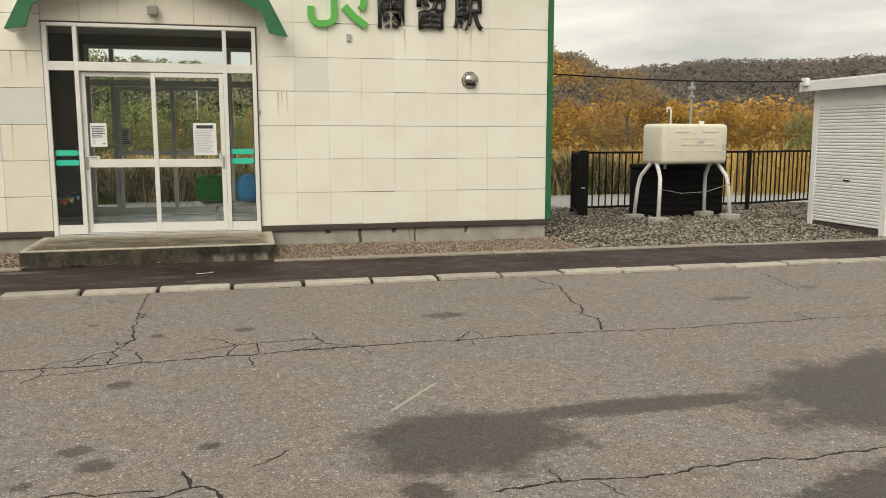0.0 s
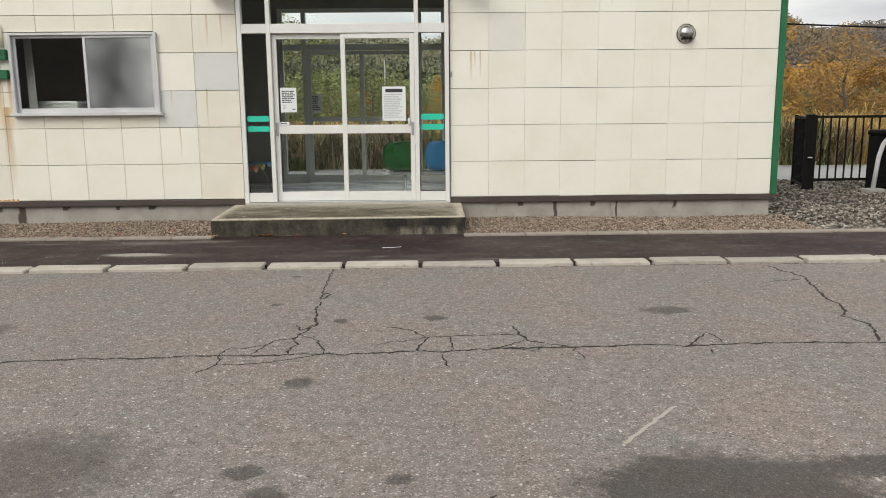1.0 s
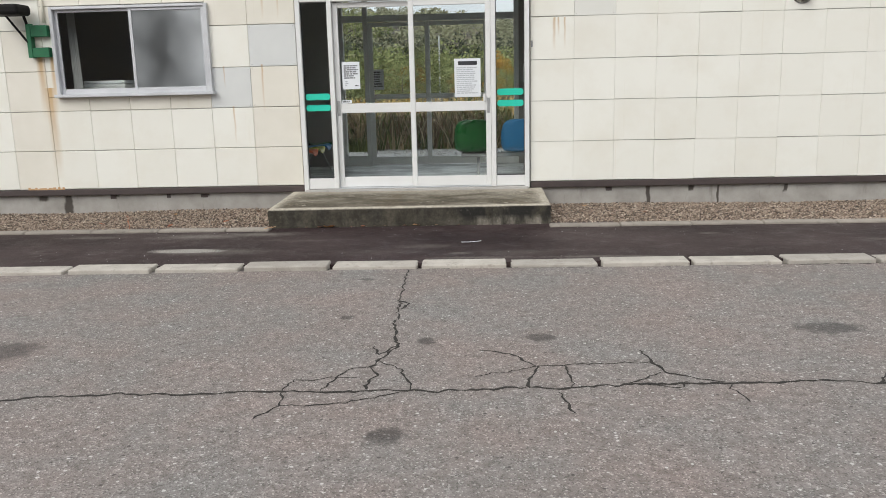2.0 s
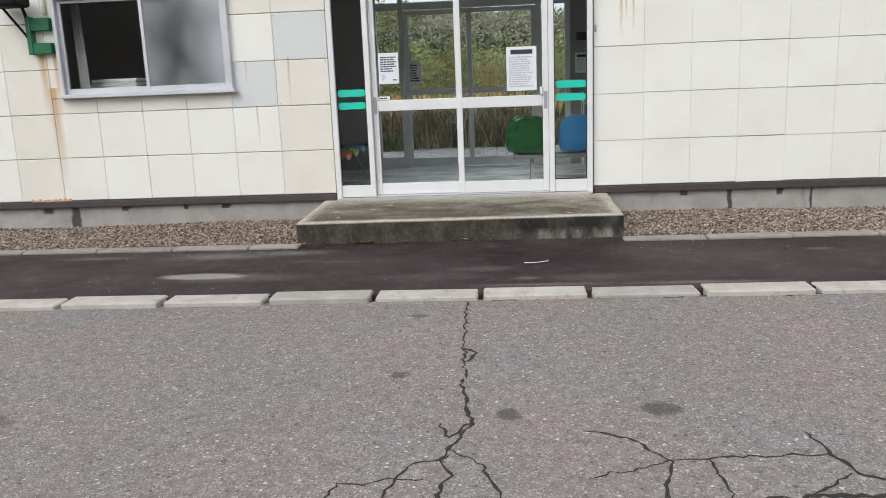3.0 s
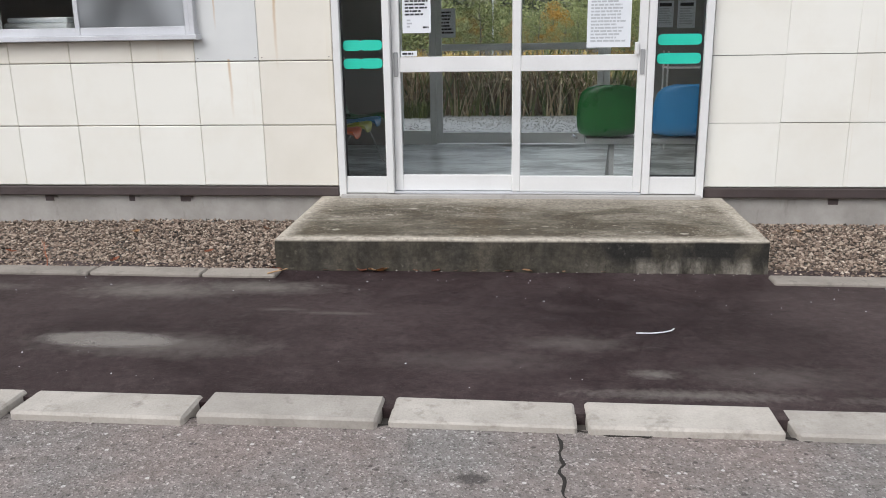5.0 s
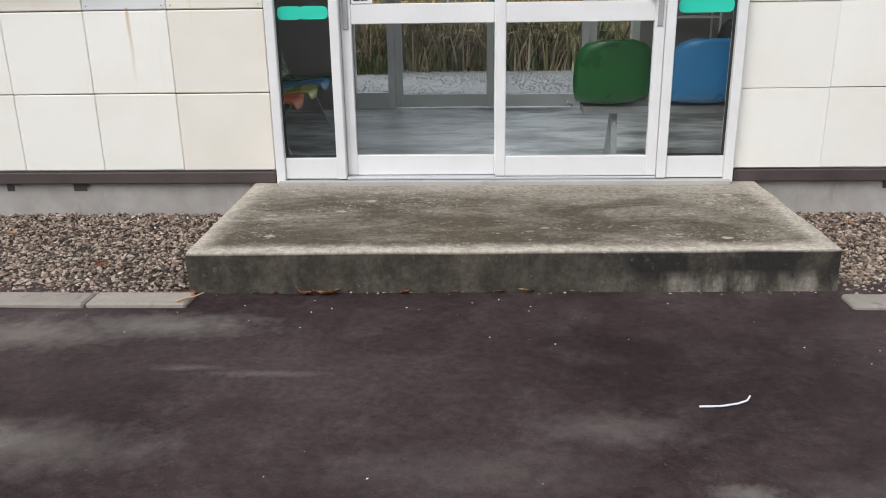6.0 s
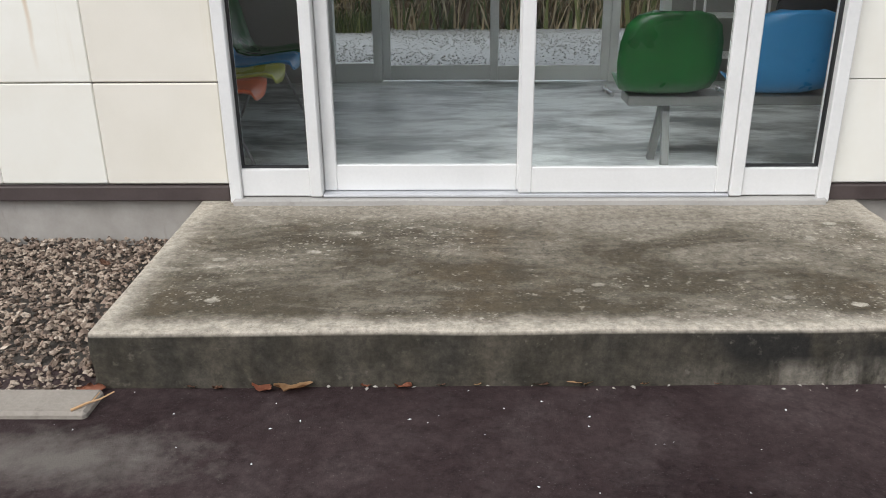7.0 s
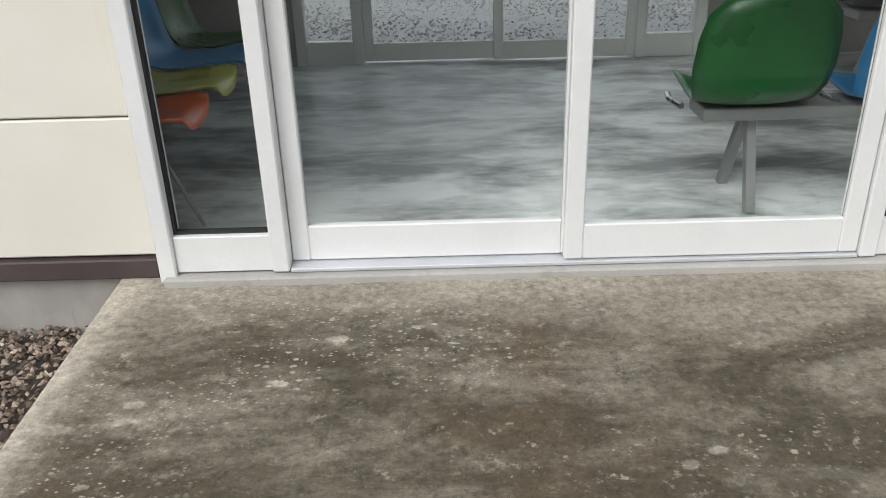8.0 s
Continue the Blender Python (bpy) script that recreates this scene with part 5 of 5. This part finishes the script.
hook = [(1.015 + 0.105 - 0.105 * math.cos(a), 2.70 - 0.115 * math.sin(a)) for a in [i * 0.2244 for i in range(8)]]
ribbon([(1.015, 2.78), (1.015, 2.74)] + hook + [(1.20, 2.59), (1.265, 2.62), (1.285, 2.68), (1.285, 2.90)], 0.075, "emblem_hook")
ribbon([(1.63, 2.91), (1.63, 2.81), (1.59, 2.765)], 0.07, "emblem_block")
ribbon([(1.40, 2.79), (1.53, 2.66), (1.655, 2.575)], 0.085, "emblem_bar")

cap = thing("vent_hood", "round stainless steel vent hood on wall", "vent", (2.937, FACE, 1.968))
bm = bmesh.new()
bmesh.ops.create_uvsphere(bm, u_segments=24, v_segments=12, radius=0.098)
bmesh.ops.delete(bm, geom=[v for v in bm.verts if v.co.y > 0.01], context="VERTS")
for v in bm.verts:
    v.co.y *= 0.85
    if v.co.z < -0.03 and v.co.y < -0.02:
        v.co.z = max(v.co.z, -0.03 - 0.02)
part("dome", bm, M_STEEL, cap, smooth=True)
part("grille", block((-0.06, -0.075, -0.062), (0.06, -0.004, -0.052), 0.003), M_BLACKPLAST, cap)
part("flange", rod([(0, 0, 0), (0, -0.008, 0)], 0.106, 28), M_STEEL, cap)
small = thing("wall_vent", "small grey square vent on wall", "vent", (1.452, FACE, 2.437))
part("case", block((-0.028, -0.03, -0.045), (0.028, 0.0, 0.045), 0.005), M_ALU_OLD, small)
for i in range(4):
    part("slat", block((-0.022, -0.034, -0.033 + i * 0.018), (0.022, -0.030, -0.024 + i * 0.018)), M_DARKALU, small)
hookb = thing("door_hook", "small dark hook beside the entrance", "hook", (0.405, FACE, 1.56))
part("plate", block((-0.008, -0.006, -0.03), (0.008, 0.0, 0.03), 0.002), M_DARKALU, hookb)
part("peg", rod([(0, -0.005, 0.0), (0, -0.03, -0.005), (0, -0.035, 0.015)], 0.005, 8), M_DARKALU, hookb)

br = thing("wall_bracket", "green steel wall bracket with dark lamp arm", "bracket", (0, FACE, 0))
part("web", block((-4.535, -0.075, 1.545), (-4.49, -0.004, 1.87), 0.004), M_GREEN, br)
part("bar", block((-4.49, -0.07, 1.745), (-4.325, -0.006, 1.855), 0.005), M_GREEN, br)
part("bar", block((-4.49, -0.07, 1.548), (-4.325, -0.006, 1.642), 0.005), M_GREEN, br)
part("arm", rod([(-4.52, -0.06, 1.68), (-4.70, -0.16, 1.99), (-4.86, -0.3, 2.16)], 0.011, 8), M_BLACKMETAL, br)
part("arm", rod([(-4.52, -0.06, 1.86), (-4.53, -0.12, 2.0)], 0.014, 8), M_BLACKMETAL, br)
part("lamp_head", block((-4.78, -0.32, 1.94), (-4.46, -0.06, 2.04), 0.03, 3), M_BLACKMETAL, br, "dark lamp head")
con = thing("conduit", "pale plastic conduit on wall beside the window", "pipe", (0, FACE - 0.016, 0))
part("pipe", rod([(-4.95, 0, 2.125), (-4.42, 0, 2.125), (-4.385, 0, 2.115), (-4.375, 0, 2.08), (-4.37, 0, 1.88)], 0.014, 8), M_TANK, con, smooth=True)

# ---- waiting room ----
def shell_mesh(mat):
    prof = [(0.235, -0.035), (0.225, -0.012), (0.19, 0.0), (0.10, -0.004), (0.0, -0.014), (-0.09, -0.010), (-0.15, 0.012), (-0.185, 0.06), (-0.205, 0.13), (-0.222, 0.22), (-0.236, 0.29), (-0.244, 0.33), (-0.247, 0.35)]
    wide = [0.138, 0.158, 0.168, 0.172, 0.174, 0.178, 0.190, 0.206, 0.214, 0.208, 0.191, 0.152, 0.085]
    bm = bmesh.new()
    rows, n = [], 12
    for k, ((y, z), w) in enumerate(zip(prof, wide)):
        seat, row = max(0.0, 1 - k / 7), []
        for i in range(n + 1):
            u = 2 * i / n - 1
            e = abs(u) ** 3
            row.append(bm.verts.new((u * w, y + 0.055 * e * (1 - seat), z + 0.042 * e * seat)))
        rows.append(row)
    for a, b in zip(rows, rows[1:]):
        for i in range(n):
            bm.faces.new((a[i], a[i + 1], b[i + 1], b[i]))
    bmesh.ops.recalc_face_normals(bm, faces=bm.faces[:])
    bmesh.ops.solidify(bm, geom=bm.faces[:], thickness=0.007)
    return bm


def bench(label, colours, at, rz, pitch=0.47, group="", rods=False):
    """A steel bench beam with moulded seats; x runs along the beam, seats look along +y."""
    b = thing("bench_seats", label, "bench", at, rz, group)
    n = len(colours)
    part("beam", block((-0.17, -0.12, 0.295), (pitch * (n - 1) + 0.17, 0.035, 0.335), 0.004), M_BENCH, b)
    for i, c in enumerate(colours):
        s = part("seat_shell", shell_mesh(M_SHELL[c]), M_SHELL[c], b, c + " moulded seat shell", True)
        s.matrix_basis = pose(pitch * i - 0.03, -0.03, 0.355) @ Matrix.Diagonal((0.9 if rods else 0.97, 1, 0.95, 1))
        t = part("seat_clip", rod([(-0.21, 0.1, -0.02), (-0.225, 0.02, -0.015), (-0.205, -0.05, -0.02)], 0.011, 8), M_CHROME, s, "chrome clip")
    ends = (0.0, pitch * (n - 1)) if not rods else (0.0, pitch * 2.9)
    for x in ends:
        for y in (-0.16, 0.15):
            if rods:
                part("leg", rod([(x, y * 0.3, 0.30), (x + 0.03, y * 1.2, 0.005)], 0.0065, 8), M_DARKALU, b)
            else:
                part("leg", rod([(x + 0.01, y * 0.08, 0.30), (x, y * 0.9, 0.0)], 0.021, 4), M_BENCH, b)
    return b


bench("bench with green and blue moulded seats facing the platform", ("green", "blue", "green"), (-0.135, 8.575, 0.15), 0, 0.48, "benches in the waiting room")
bench("row of orange, yellow, blue and green moulded seats along wall", ("green", "blue", "yellow", "orange"), (-2.03, 9.53, 0.17), -90, 0.385, "benches in the waiting room", True)
bench("bench with black moulded seats by the back wall", ("black", "black"), (0.95, 9.9, 0.20), 0, 0.5, "benches in the waiting room")


def poster(label, x0, x1, z0, z1, seed, mat=None):
    p = notice(label, x0, x1, z0, z1, BACK - 0.004, mat)
    bars(p, x0 + 0.02, x1 - 0.02, z0 + 0.03, z1 - 0.06, BACK - 0.0055, 7, seed, M_INK_PALE)
    part("heading", block((x0 + 0.02, BACK - 0.0068, z1 - 0.05), (x1 - 0.02, BACK - 0.0053, z1 - 0.02)), M_INK, p)


poster("white printed notice on the waiting room wall", 0.455, 0.60, 1.20, 1.43, 11)
poster("white printed notice on the waiting room wall", 0.635, 0.79, 1.19, 1.43, 12)
poster("dark framed board on the waiting room wall", 0.47, 0.72, 1.57, 1.66, 13, M_INK)
poster("white timetable sheet on the waiting room wall", 0.95, 1.35, 1.1, 1.6, 14)
shelf = thing("wall_rack", "white wire rack standing against the back wall", "rack", (0.72, 10.5, 0.15))
for x in (-0.2, 0.2):
    for y in (-0.12, 0.12):
        part("upright", rod([(x, y, 0), (x, y, 0.85)], 0.008, 6), M_ALU, shelf)
for z in (0.2, 0.45, 0.7):
    part("tray", block((-0.2, -0.12, z), (0.2, 0.12, z + 0.015), 0.003), M_ALU, shelf)
structure("baseboard", block((-2.5, 8.25, 0.15), (-2.485, BACK, 0.24), 0.003), M_BROWN, "dark baseboard along the wall", "baseboard")
# office behind the window
cur = thing("curtain", "grey curtain gathered at the office window", "curtain", (-4.25, 8.26, 1.1))
bm = bmesh.new()
rows = []
for i in range(25):
    x = i * 0.004
    y = 0.015 * math.sin(i * 1.4)
    rows.append([bm.verts.new((x, y, 0.0)), bm.verts.new((x * 0.8, y * 0.7, 1.0))])
for a, b in zip(rows, rows[1:]):
    bm.faces.new((a[0], b[0], b[1], a[1]))
bmesh.ops.solidify(bm, geom=bm.faces[:], thickness=0.002)
part("cloth", bm, M_PAPER_GREY, cur, smooth=True)
desk = thing("office_desk", "grey office desk below the window", "desk", (-3.95, 8.62, 0.15))
part("top", block((-0.55, -0.35, 0.95), (0.4, 0.3, 0.99), 0.004), M_PAPER, desk)
for x in (-0.5, 0.35):
    part("side", block((x - 0.02, -0.3, 0.0), (x + 0.02, 0.28, 0.95)), M_BENCH, desk)
# pale box added to give the light grey band in the clear pane
pr = thing("printer", "pale grey printer-shaped box added on the office desk", "printer", (-4.0, 8.62, 1.141))
part("body", block((-0.26, -0.2, 0.0), (0.22, 0.18, 0.14), 0.025, 3), M_PAPER_GREY, pr)
part("lid", block((-0.24, -0.17, 0.141), (0.2, 0.16, 0.175), 0.012, 2), M_PAPER, pr)
part("paper_tray", block((0.222, -0.12, 0.05), (0.36, 0.1, 0.062), 0.004), M_PAPER_GREY, pr)
# unseen cabinet, added as a pale shape to brighten the frosted pane
cab = thing("filing_cabinet", "pale grey steel cabinet added to brighten the frosted office pane", "cabinet", (-3.05, 9.0, 0.15))
part("body", block((-0.25, -0.1, 0.0), (0.25, 0.4, 1.46), 0.006), M_ALU, cab)
for i in range(3):
    part("drawer", block((-0.23, -0.115, 0.08 + 0.45 * i), (0.23, -0.102, 0.49 + 0.45 * i), 0.004), M_ALU_OLD, cab)

# ---- yard: tank, fence, gate, shed, cable ----
tank = thing("oil_tank", "cream enamelled oil tank on four bent legs", "tank", (7.02, 9.97, -0.02), 10.0)
body = part("body", block((-0.645, -0.26, 0.88), (0.645, 0.26, 1.50), 0.065, 4), M_TANK, tank, smooth=True)
for x0, x1, zs in ((-0.42, -0.12, (1.38, 1.08)), (0.12, 0.45, (1.38, 1.08)), (-0.30, 0.0, (1.28, 1.18)), (0.05, 0.35, (1.28, 1.18))):
    for z in zs:
        part("rib", block((x0, -0.268, z - 0.012), (x1, -0.262, z + 0.012), 0.002), M_TANK, body)
part("label_plate", block((0.48, -0.267, 1.0), (0.60, -0.262, 1.06)), M_PAPER_GREY, body)
part("label_plate", block((0.53, -0.267, 1.09), (0.60, -0.262, 1.18)), M_INK_PALE, body)
part("badge", block((0.03, -0.267, 1.20), (0.15, -0.262, 1.24), 0.002), M_INK_PALE, body)
for x in (-1, 1):
    for y in (-1, 1):
        leg = part("leg", rod([(x * 0.60, y * 0.06, 0.93), (x * 0.60, y * 0.08, 0.88), (x * 0.62, y * 0.15, 0.80), (x * 0.655, y * 0.24, 0.68), (x * 0.68, y * 0.275, 0.5), (x * 0.71, y * 0.30, 0.07)], 0.031, 10), M_SHED, tank, smooth=True)
        part("foot_block", block((x * 0.71 - 0.13, y * 0.30 - 0.10, -0.02), (x * 0.71 + 0.13, y * 0.30 + 0.10, 0.07), 0.012), M_CONC, leg, "concrete foot block")
part("vent_pipe", rod([(-0.30, 0, 1.48), (-0.30, 0, 1.70), (-0.315, 0, 1.745), (-0.345, 0, 1.755), (-0.37, 0, 1.735), (-0.375, 0, 1.68)], 0.014, 10), M_SHED, tank, smooth=True)
part("filler_cap", rod([(0.32, 0, 1.485), (0.32, 0, 1.55)], 0.04, 14), M_SHED, tank)
part("gauge", rod([(0.05, 0, 1.485), (0.05, 0, 1.56)], 0.022, 12), M_STEEL, tank)
part("drain_cock", rod([(-0.42, -0.05, 0.89), (-0.42, -0.05, 0.80)], 0.025, 10), M_STEEL, tank)
part("brace_wire", rod([(-0.69, -0.31, 0.50), (-0.3, -0.315, 0.43), (0.2, -0.315, 0.44), (0.69, -0.31, 0.56)], 0.005, 6), M_CHROME, tank)
bin_ = thing("storage_box", "black ribbed plastic storage box behind the tank", "storage box", (7.25, 10.58, -0.04), 4.0)
part("body", block((-0.82, -0.15, 0.0), (0.82, 0.13, 0.80), 0.02, 2), M_BLACKPLAST, bin_)
part("lid", block((-0.84, -0.17, 0.802), (0.84, 0.14, 0.88), 0.03, 2), M_BLACKPLAST, bin_)
for i in range(6):
    part("rib", block((-0.80, -0.168, 0.08 + 0.12 * i), (0.80, -0.151, 0.13 + 0.12 * i), 0.005), M_BLACKPLAST, bin_)


def fence_panel(x0, y0, x1, y1, top=1.04, first_post=True):
    length = math.hypot(x1 - x0, y1 - y0)
    f = thing("fence", "black metal bar fence beside the platform", "fence", (x0, y0, -0.04), math.degrees(math.atan2(y1 - y0, x1 - x0)), "fence panels")
    for z in (0.16, top + 0.02):
        part("rail", block((0, -0.018, z - 0.018), (length, 0.018, z + 0.018), 0.004), M_BLACKMETAL, f)
    for x in ([0.0] if first_post else []) + [length]:
        part("post", block((x - 0.03, -0.03, 0.0), (x + 0.03, 0.03, top + 0.05), 0.004), M_BLACKMETAL, f)
    n = int(length / 0.118)
    for i in range(1, n):
        x = length * i / n
        part("bar", block((x - 0.009, -0.009, 0.178), (x + 0.009, 0.009, top + 0.002)), M_BLACKMETAL, f)


fence_panel(5.69, 10.76, 8.83, 10.90)
fence_panel(8.83, 10.90, 11.95, 11.85, first_post=False)
gate = thing("gate", "black metal bar gate standing open", "gate", (5.45, 10.46, -0.04), 74)
for z in (0.10, 1.05):
    part("rail", block((0, -0.02, z - 0.02), (1.0, 0.02, z + 0.02), 0.004), M_BLACKMETAL, gate)
for x in (0.0, 1.0):
    part("stile", block((x - 0.025, -0.025, 0.02), (x + 0.025, 0.025, 1.08), 0.004), M_BLACKMETAL, gate)
for i in range(1, 12):
    part("bar", block((i / 12 - 0.01, -0.01, 0.12), (i / 12 + 0.01, 0.01, 1.03)), M_BLACKMETAL, gate)
part("latch", rod([(0.02, -0.03, 0.5), (0.02, -0.09, 0.5), (0.10, -0.09, 0.5)], 0.009, 8), M_CHROME, gate)
part("foot", rod([(0.02, 0, -0.02), (0.02, 0, 0.1)], 0.02, 8), M_CHROME, gate)
gp = thing("gate_post", "black square gate post", "post", (5.55, 10.60, -0.04))
part("shaft", block((-0.045, -0.045, 0), (0.045, 0.045, 1.08), 0.006), M_BLACKMETAL, gp)
part("cap", block((-0.052, -0.052, 1.081), (0.052, 0.052, 1.10), 0.006), M_BLACKMETAL, gp)

shed = thing("storage_shed", "white steel shed with closed roller shutter", "shed", (8.35, 7.16, -0.04))
part("side_wall", block((0.06, 1.44, 0.06), (2.6, 1.50, 1.98)), M_SHED, shed)
part("side_wall", block((0.06, 0.0, 0.06), (2.6, 0.06, 1.98)), M_SHED, shed)
part("back_wall", block((2.602, 0.0, 0.06), (2.66, 1.5, 1.98)), M_SHED, shed)
part("post", block((-0.02, 1.40, 0.0), (0.058, 1.51, 1.98), 0.006), M_SHED, shed)
part("post", block((-0.02, -0.01, 0.0), (0.058, 0.10, 1.98), 0.006), M_SHED, shed)
part("header", block((-0.012, 0.10, 1.74), (0.05, 1.40, 1.98), 0.005), M_SHED, shed)
part("base_rail", block((-0.01, 0.10, 0.02), (0.05, 1.40, 0.09), 0.004), M_BROWN, shed)
roofp = part("roof", block((-0.16, -0.12, 2.0), (2.8, 1.60, 2.06), 0.006), M_SHED, shed)
part("gutter", block((-0.20, -0.12, 1.97), (-0.162, 1.62, 2.11), 0.006), M_SHED, roofp)
part("roof_sheet", block((-0.14, -0.1, 2.062), (2.78, 1.58, 2.13), 0.01), M_ALU_OLD, roofp)
sh = part("shutter", block((0.012, 0.101, 0.10), (0.02, 1.399, 1.738)), M_SHED, shed)
SLAT = mesh_of(block((-0.014, 0.101, -0.0205), (0.010, 1.399, 0.0205), 0.009), "slat", M_SHED)
for i in range(36):
    piece("slat", SLAT, sh, pose(0.0, 0, 0.125 + i * 0.0455))
part("handle", block((-0.016, 0.68, 0.70), (-0.0085, 0.82, 0.73), 0.003), M_STEEL, sh)
cable = thing("overhead_cable", "black sagging cable between building and shed", "cable")
part("wire", rod([(4.0 + 4.15 * i / 16, 8.15 + 0.49 * i / 16, 2.075 - 0.08 * math.sin(i / 16 * 3.1416) * 0.5) for i in range(17)], 0.009, 6), M_BLACKPLAST, cable)
part("insulator", block((8.09, 8.56, 2.01), (8.16, 8.68, 2.12), 0.01), M_SHED, cable, "white cable bracket")
mast = thing("railway_mast", "thin grey railway mast with fittings", "mast", (18.9, 30, -0.09))
part("pole", rod([(0, 0, 0), (0, 0, 3.7)], 0.07, 10, 0.05), M_DARKALU, mast)
part("fitting", block((-0.15, -0.1, 3.35), (0.12, 0.1, 3.5), 0.02), M_DARKALU, mast)
part("fitting", block((-0.1, -0.1, 3.0), (0.12, 0.1, 3.12), 0.02), M_DARKALU, mast)
far = thing("railway_mast", "thin pale railway mast far behind the platform", "mast", (-3.06, 60, -0.09))
part("pole", rod([(0, 0, 0), (0, 0, 4.6)], 0.06, 10, 0.05), M_ALU_OLD, far)

# ---- litter ----


def dry_leaf(x, y, z, size, mat, rz, seed):
    rng = random.Random(seed)
    bm = bmesh.new()
    n = 7
    rows = []
    for i in range(n + 1):
        f = i / n
        w = size * 0.30 * math.sin(3.1416 * min(f * 0.93 + 0.05, 1)) ** 0.8 + 0.0008
        lift = size * 0.25 * (f - 0.4) ** 2 * 2
        rows.append([bm.verts.new((size * (f - 0.5), k * w * rng.uniform(0.65, 1.15), lift + abs(k) * w * rng.uniform(0.1, 0.7) + rng.uniform(0, 0.002))) for k in (-1, 0, 1)])
    for a, b in zip(rows, rows[1:]):
        for k in range(2):
            bm.faces.new((a[k], a[k + 1], b[k + 1], b[k]))
    bmesh.ops.solidify(bm, geom=bm.faces[:], thickness=0.0008)
    ob = part("fallen_leaf", bm, mat, None, smooth=True)
    ob.matrix_basis = pose(x, y, z, rng.uniform(-12, 12), rng.uniform(-12, 12), rz)
    tagged(ob, "dry fallen autumn leaf at the step foot", "leaf", "fallen leaves")


for i, (x, y, s, m) in enumerate(((-1.53, 7.0, 0.07, 0), (-1.445, 6.995, 0.10, 1), (-1.15, 7.005, 0.06, 0), (-0.67, 7.015, 0.075, 1), (-0.78, 7.01, 0.05, 2), (-1.99, 6.99, 0.07, 0), (-1.65, 7.0, 0.035, 2), (-1.25, 7.01, 0.03, 0), (-0.95, 7.012, 0.025, 1), (-1.72, 7.01, 0.03, 2), (-1.05, 7.012, 0.03, 2), (-0.3, 7.01, 0.025, 2), (-0.5, 7.01, 0.025, 1))):
    dry_leaf(x, y - 0.032 + 0.018 * (x + 2), -0.014, s * 1.05, M_LEAF[m], i * 47 % 90 - 40, i)
for i, (x, y) in enumerate(((-2.45, 7.25), (-3.1, 7.7), (-2.3, 7.8), (-3.6, 7.2), (0.9, 7.85), (1.4, 7.4), (-2.9, 7.05))):
    dry_leaf(x, y, 0.005, 0.06, M_LEAF[i % 3], i * 71, 40 + i)
stick = thing("dry_twig", "pale dry twig lying on the edging slab", "twig")
part("stem", rod([(-1.985, 6.835, 0.006), (-1.955, 6.862, 0.010), (-1.93, 6.885, 0.008), (-1.905, 6.915, 0.012)], 0.004, 6, 0.002), M_LEAF[1], stick)
part("side_shoot", rod([(-1.945, 6.872, 0.010), (-1.938, 6.905, 0.016)], 0.002, 5, 0.001), M_LEAF[1], stick)
string = thing("string", "piece of white string on the footpath", "string")
part("cord", rod([(-0.26, 6.06, 0.018), (-0.2, 6.065, 0.017), (-0.15, 6.08, 0.017), (-0.12, 6.10, 0.016), (-0.105, 6.125, 0.016)], 0.0028, 6), M_PAPER, string)


def specks(name, label, x0, x1, y0, y1, n, size, z_of, mat, seed):
    g = random.Random(seed)
    verts, faces = [], []
    for _ in range(n):
        x, y, s = g.uniform(x0, x1), g.uniform(y0, y1), size * g.uniform(0.4, 1.3)
        z, a, b = z_of(x, y), g.uniform(0, 6.28), len(verts)
        for k in range(4):
            q = s * g.uniform(0.5, 1.2) * (1.0 if k % 2 else 0.55)
            verts.append((x + q * math.cos(a + k * 1.571), y + q * math.sin(a + k * 1.571), z))
        verts.append((x, y, z + s * 0.5))
        faces += [(b + k, b + (k + 1) % 4, b + 4) for k in range(4)]
    me = bpy.data.meshes.new(name)
    me.from_pydata(verts, [], faces)
    me.materials.append(mat)
    return tagged(new(name, me), label, "debris", kind="stuff")


path_z = lambda x, y: 0.022 - 0.045 * (y - 5.43) / 1.7
specks("grit", "pale grit scattered on the dark footpath", -4, 4, 5.5, 7.02, 330, 0.0042, path_z, M_PAPER, 1)
specks("grit", "dark and pale grit on the forecourt", -4, 5, -1, 5.1, 900, 0.006, lambda x, y: 0.0, M_EDGE, 2)
specks("grit", "pale flakes at the step foot", -2.0, 0.5, 6.98, 7.03, 60, 0.008, lambda x, y: -0.016, M_KERB, 3)
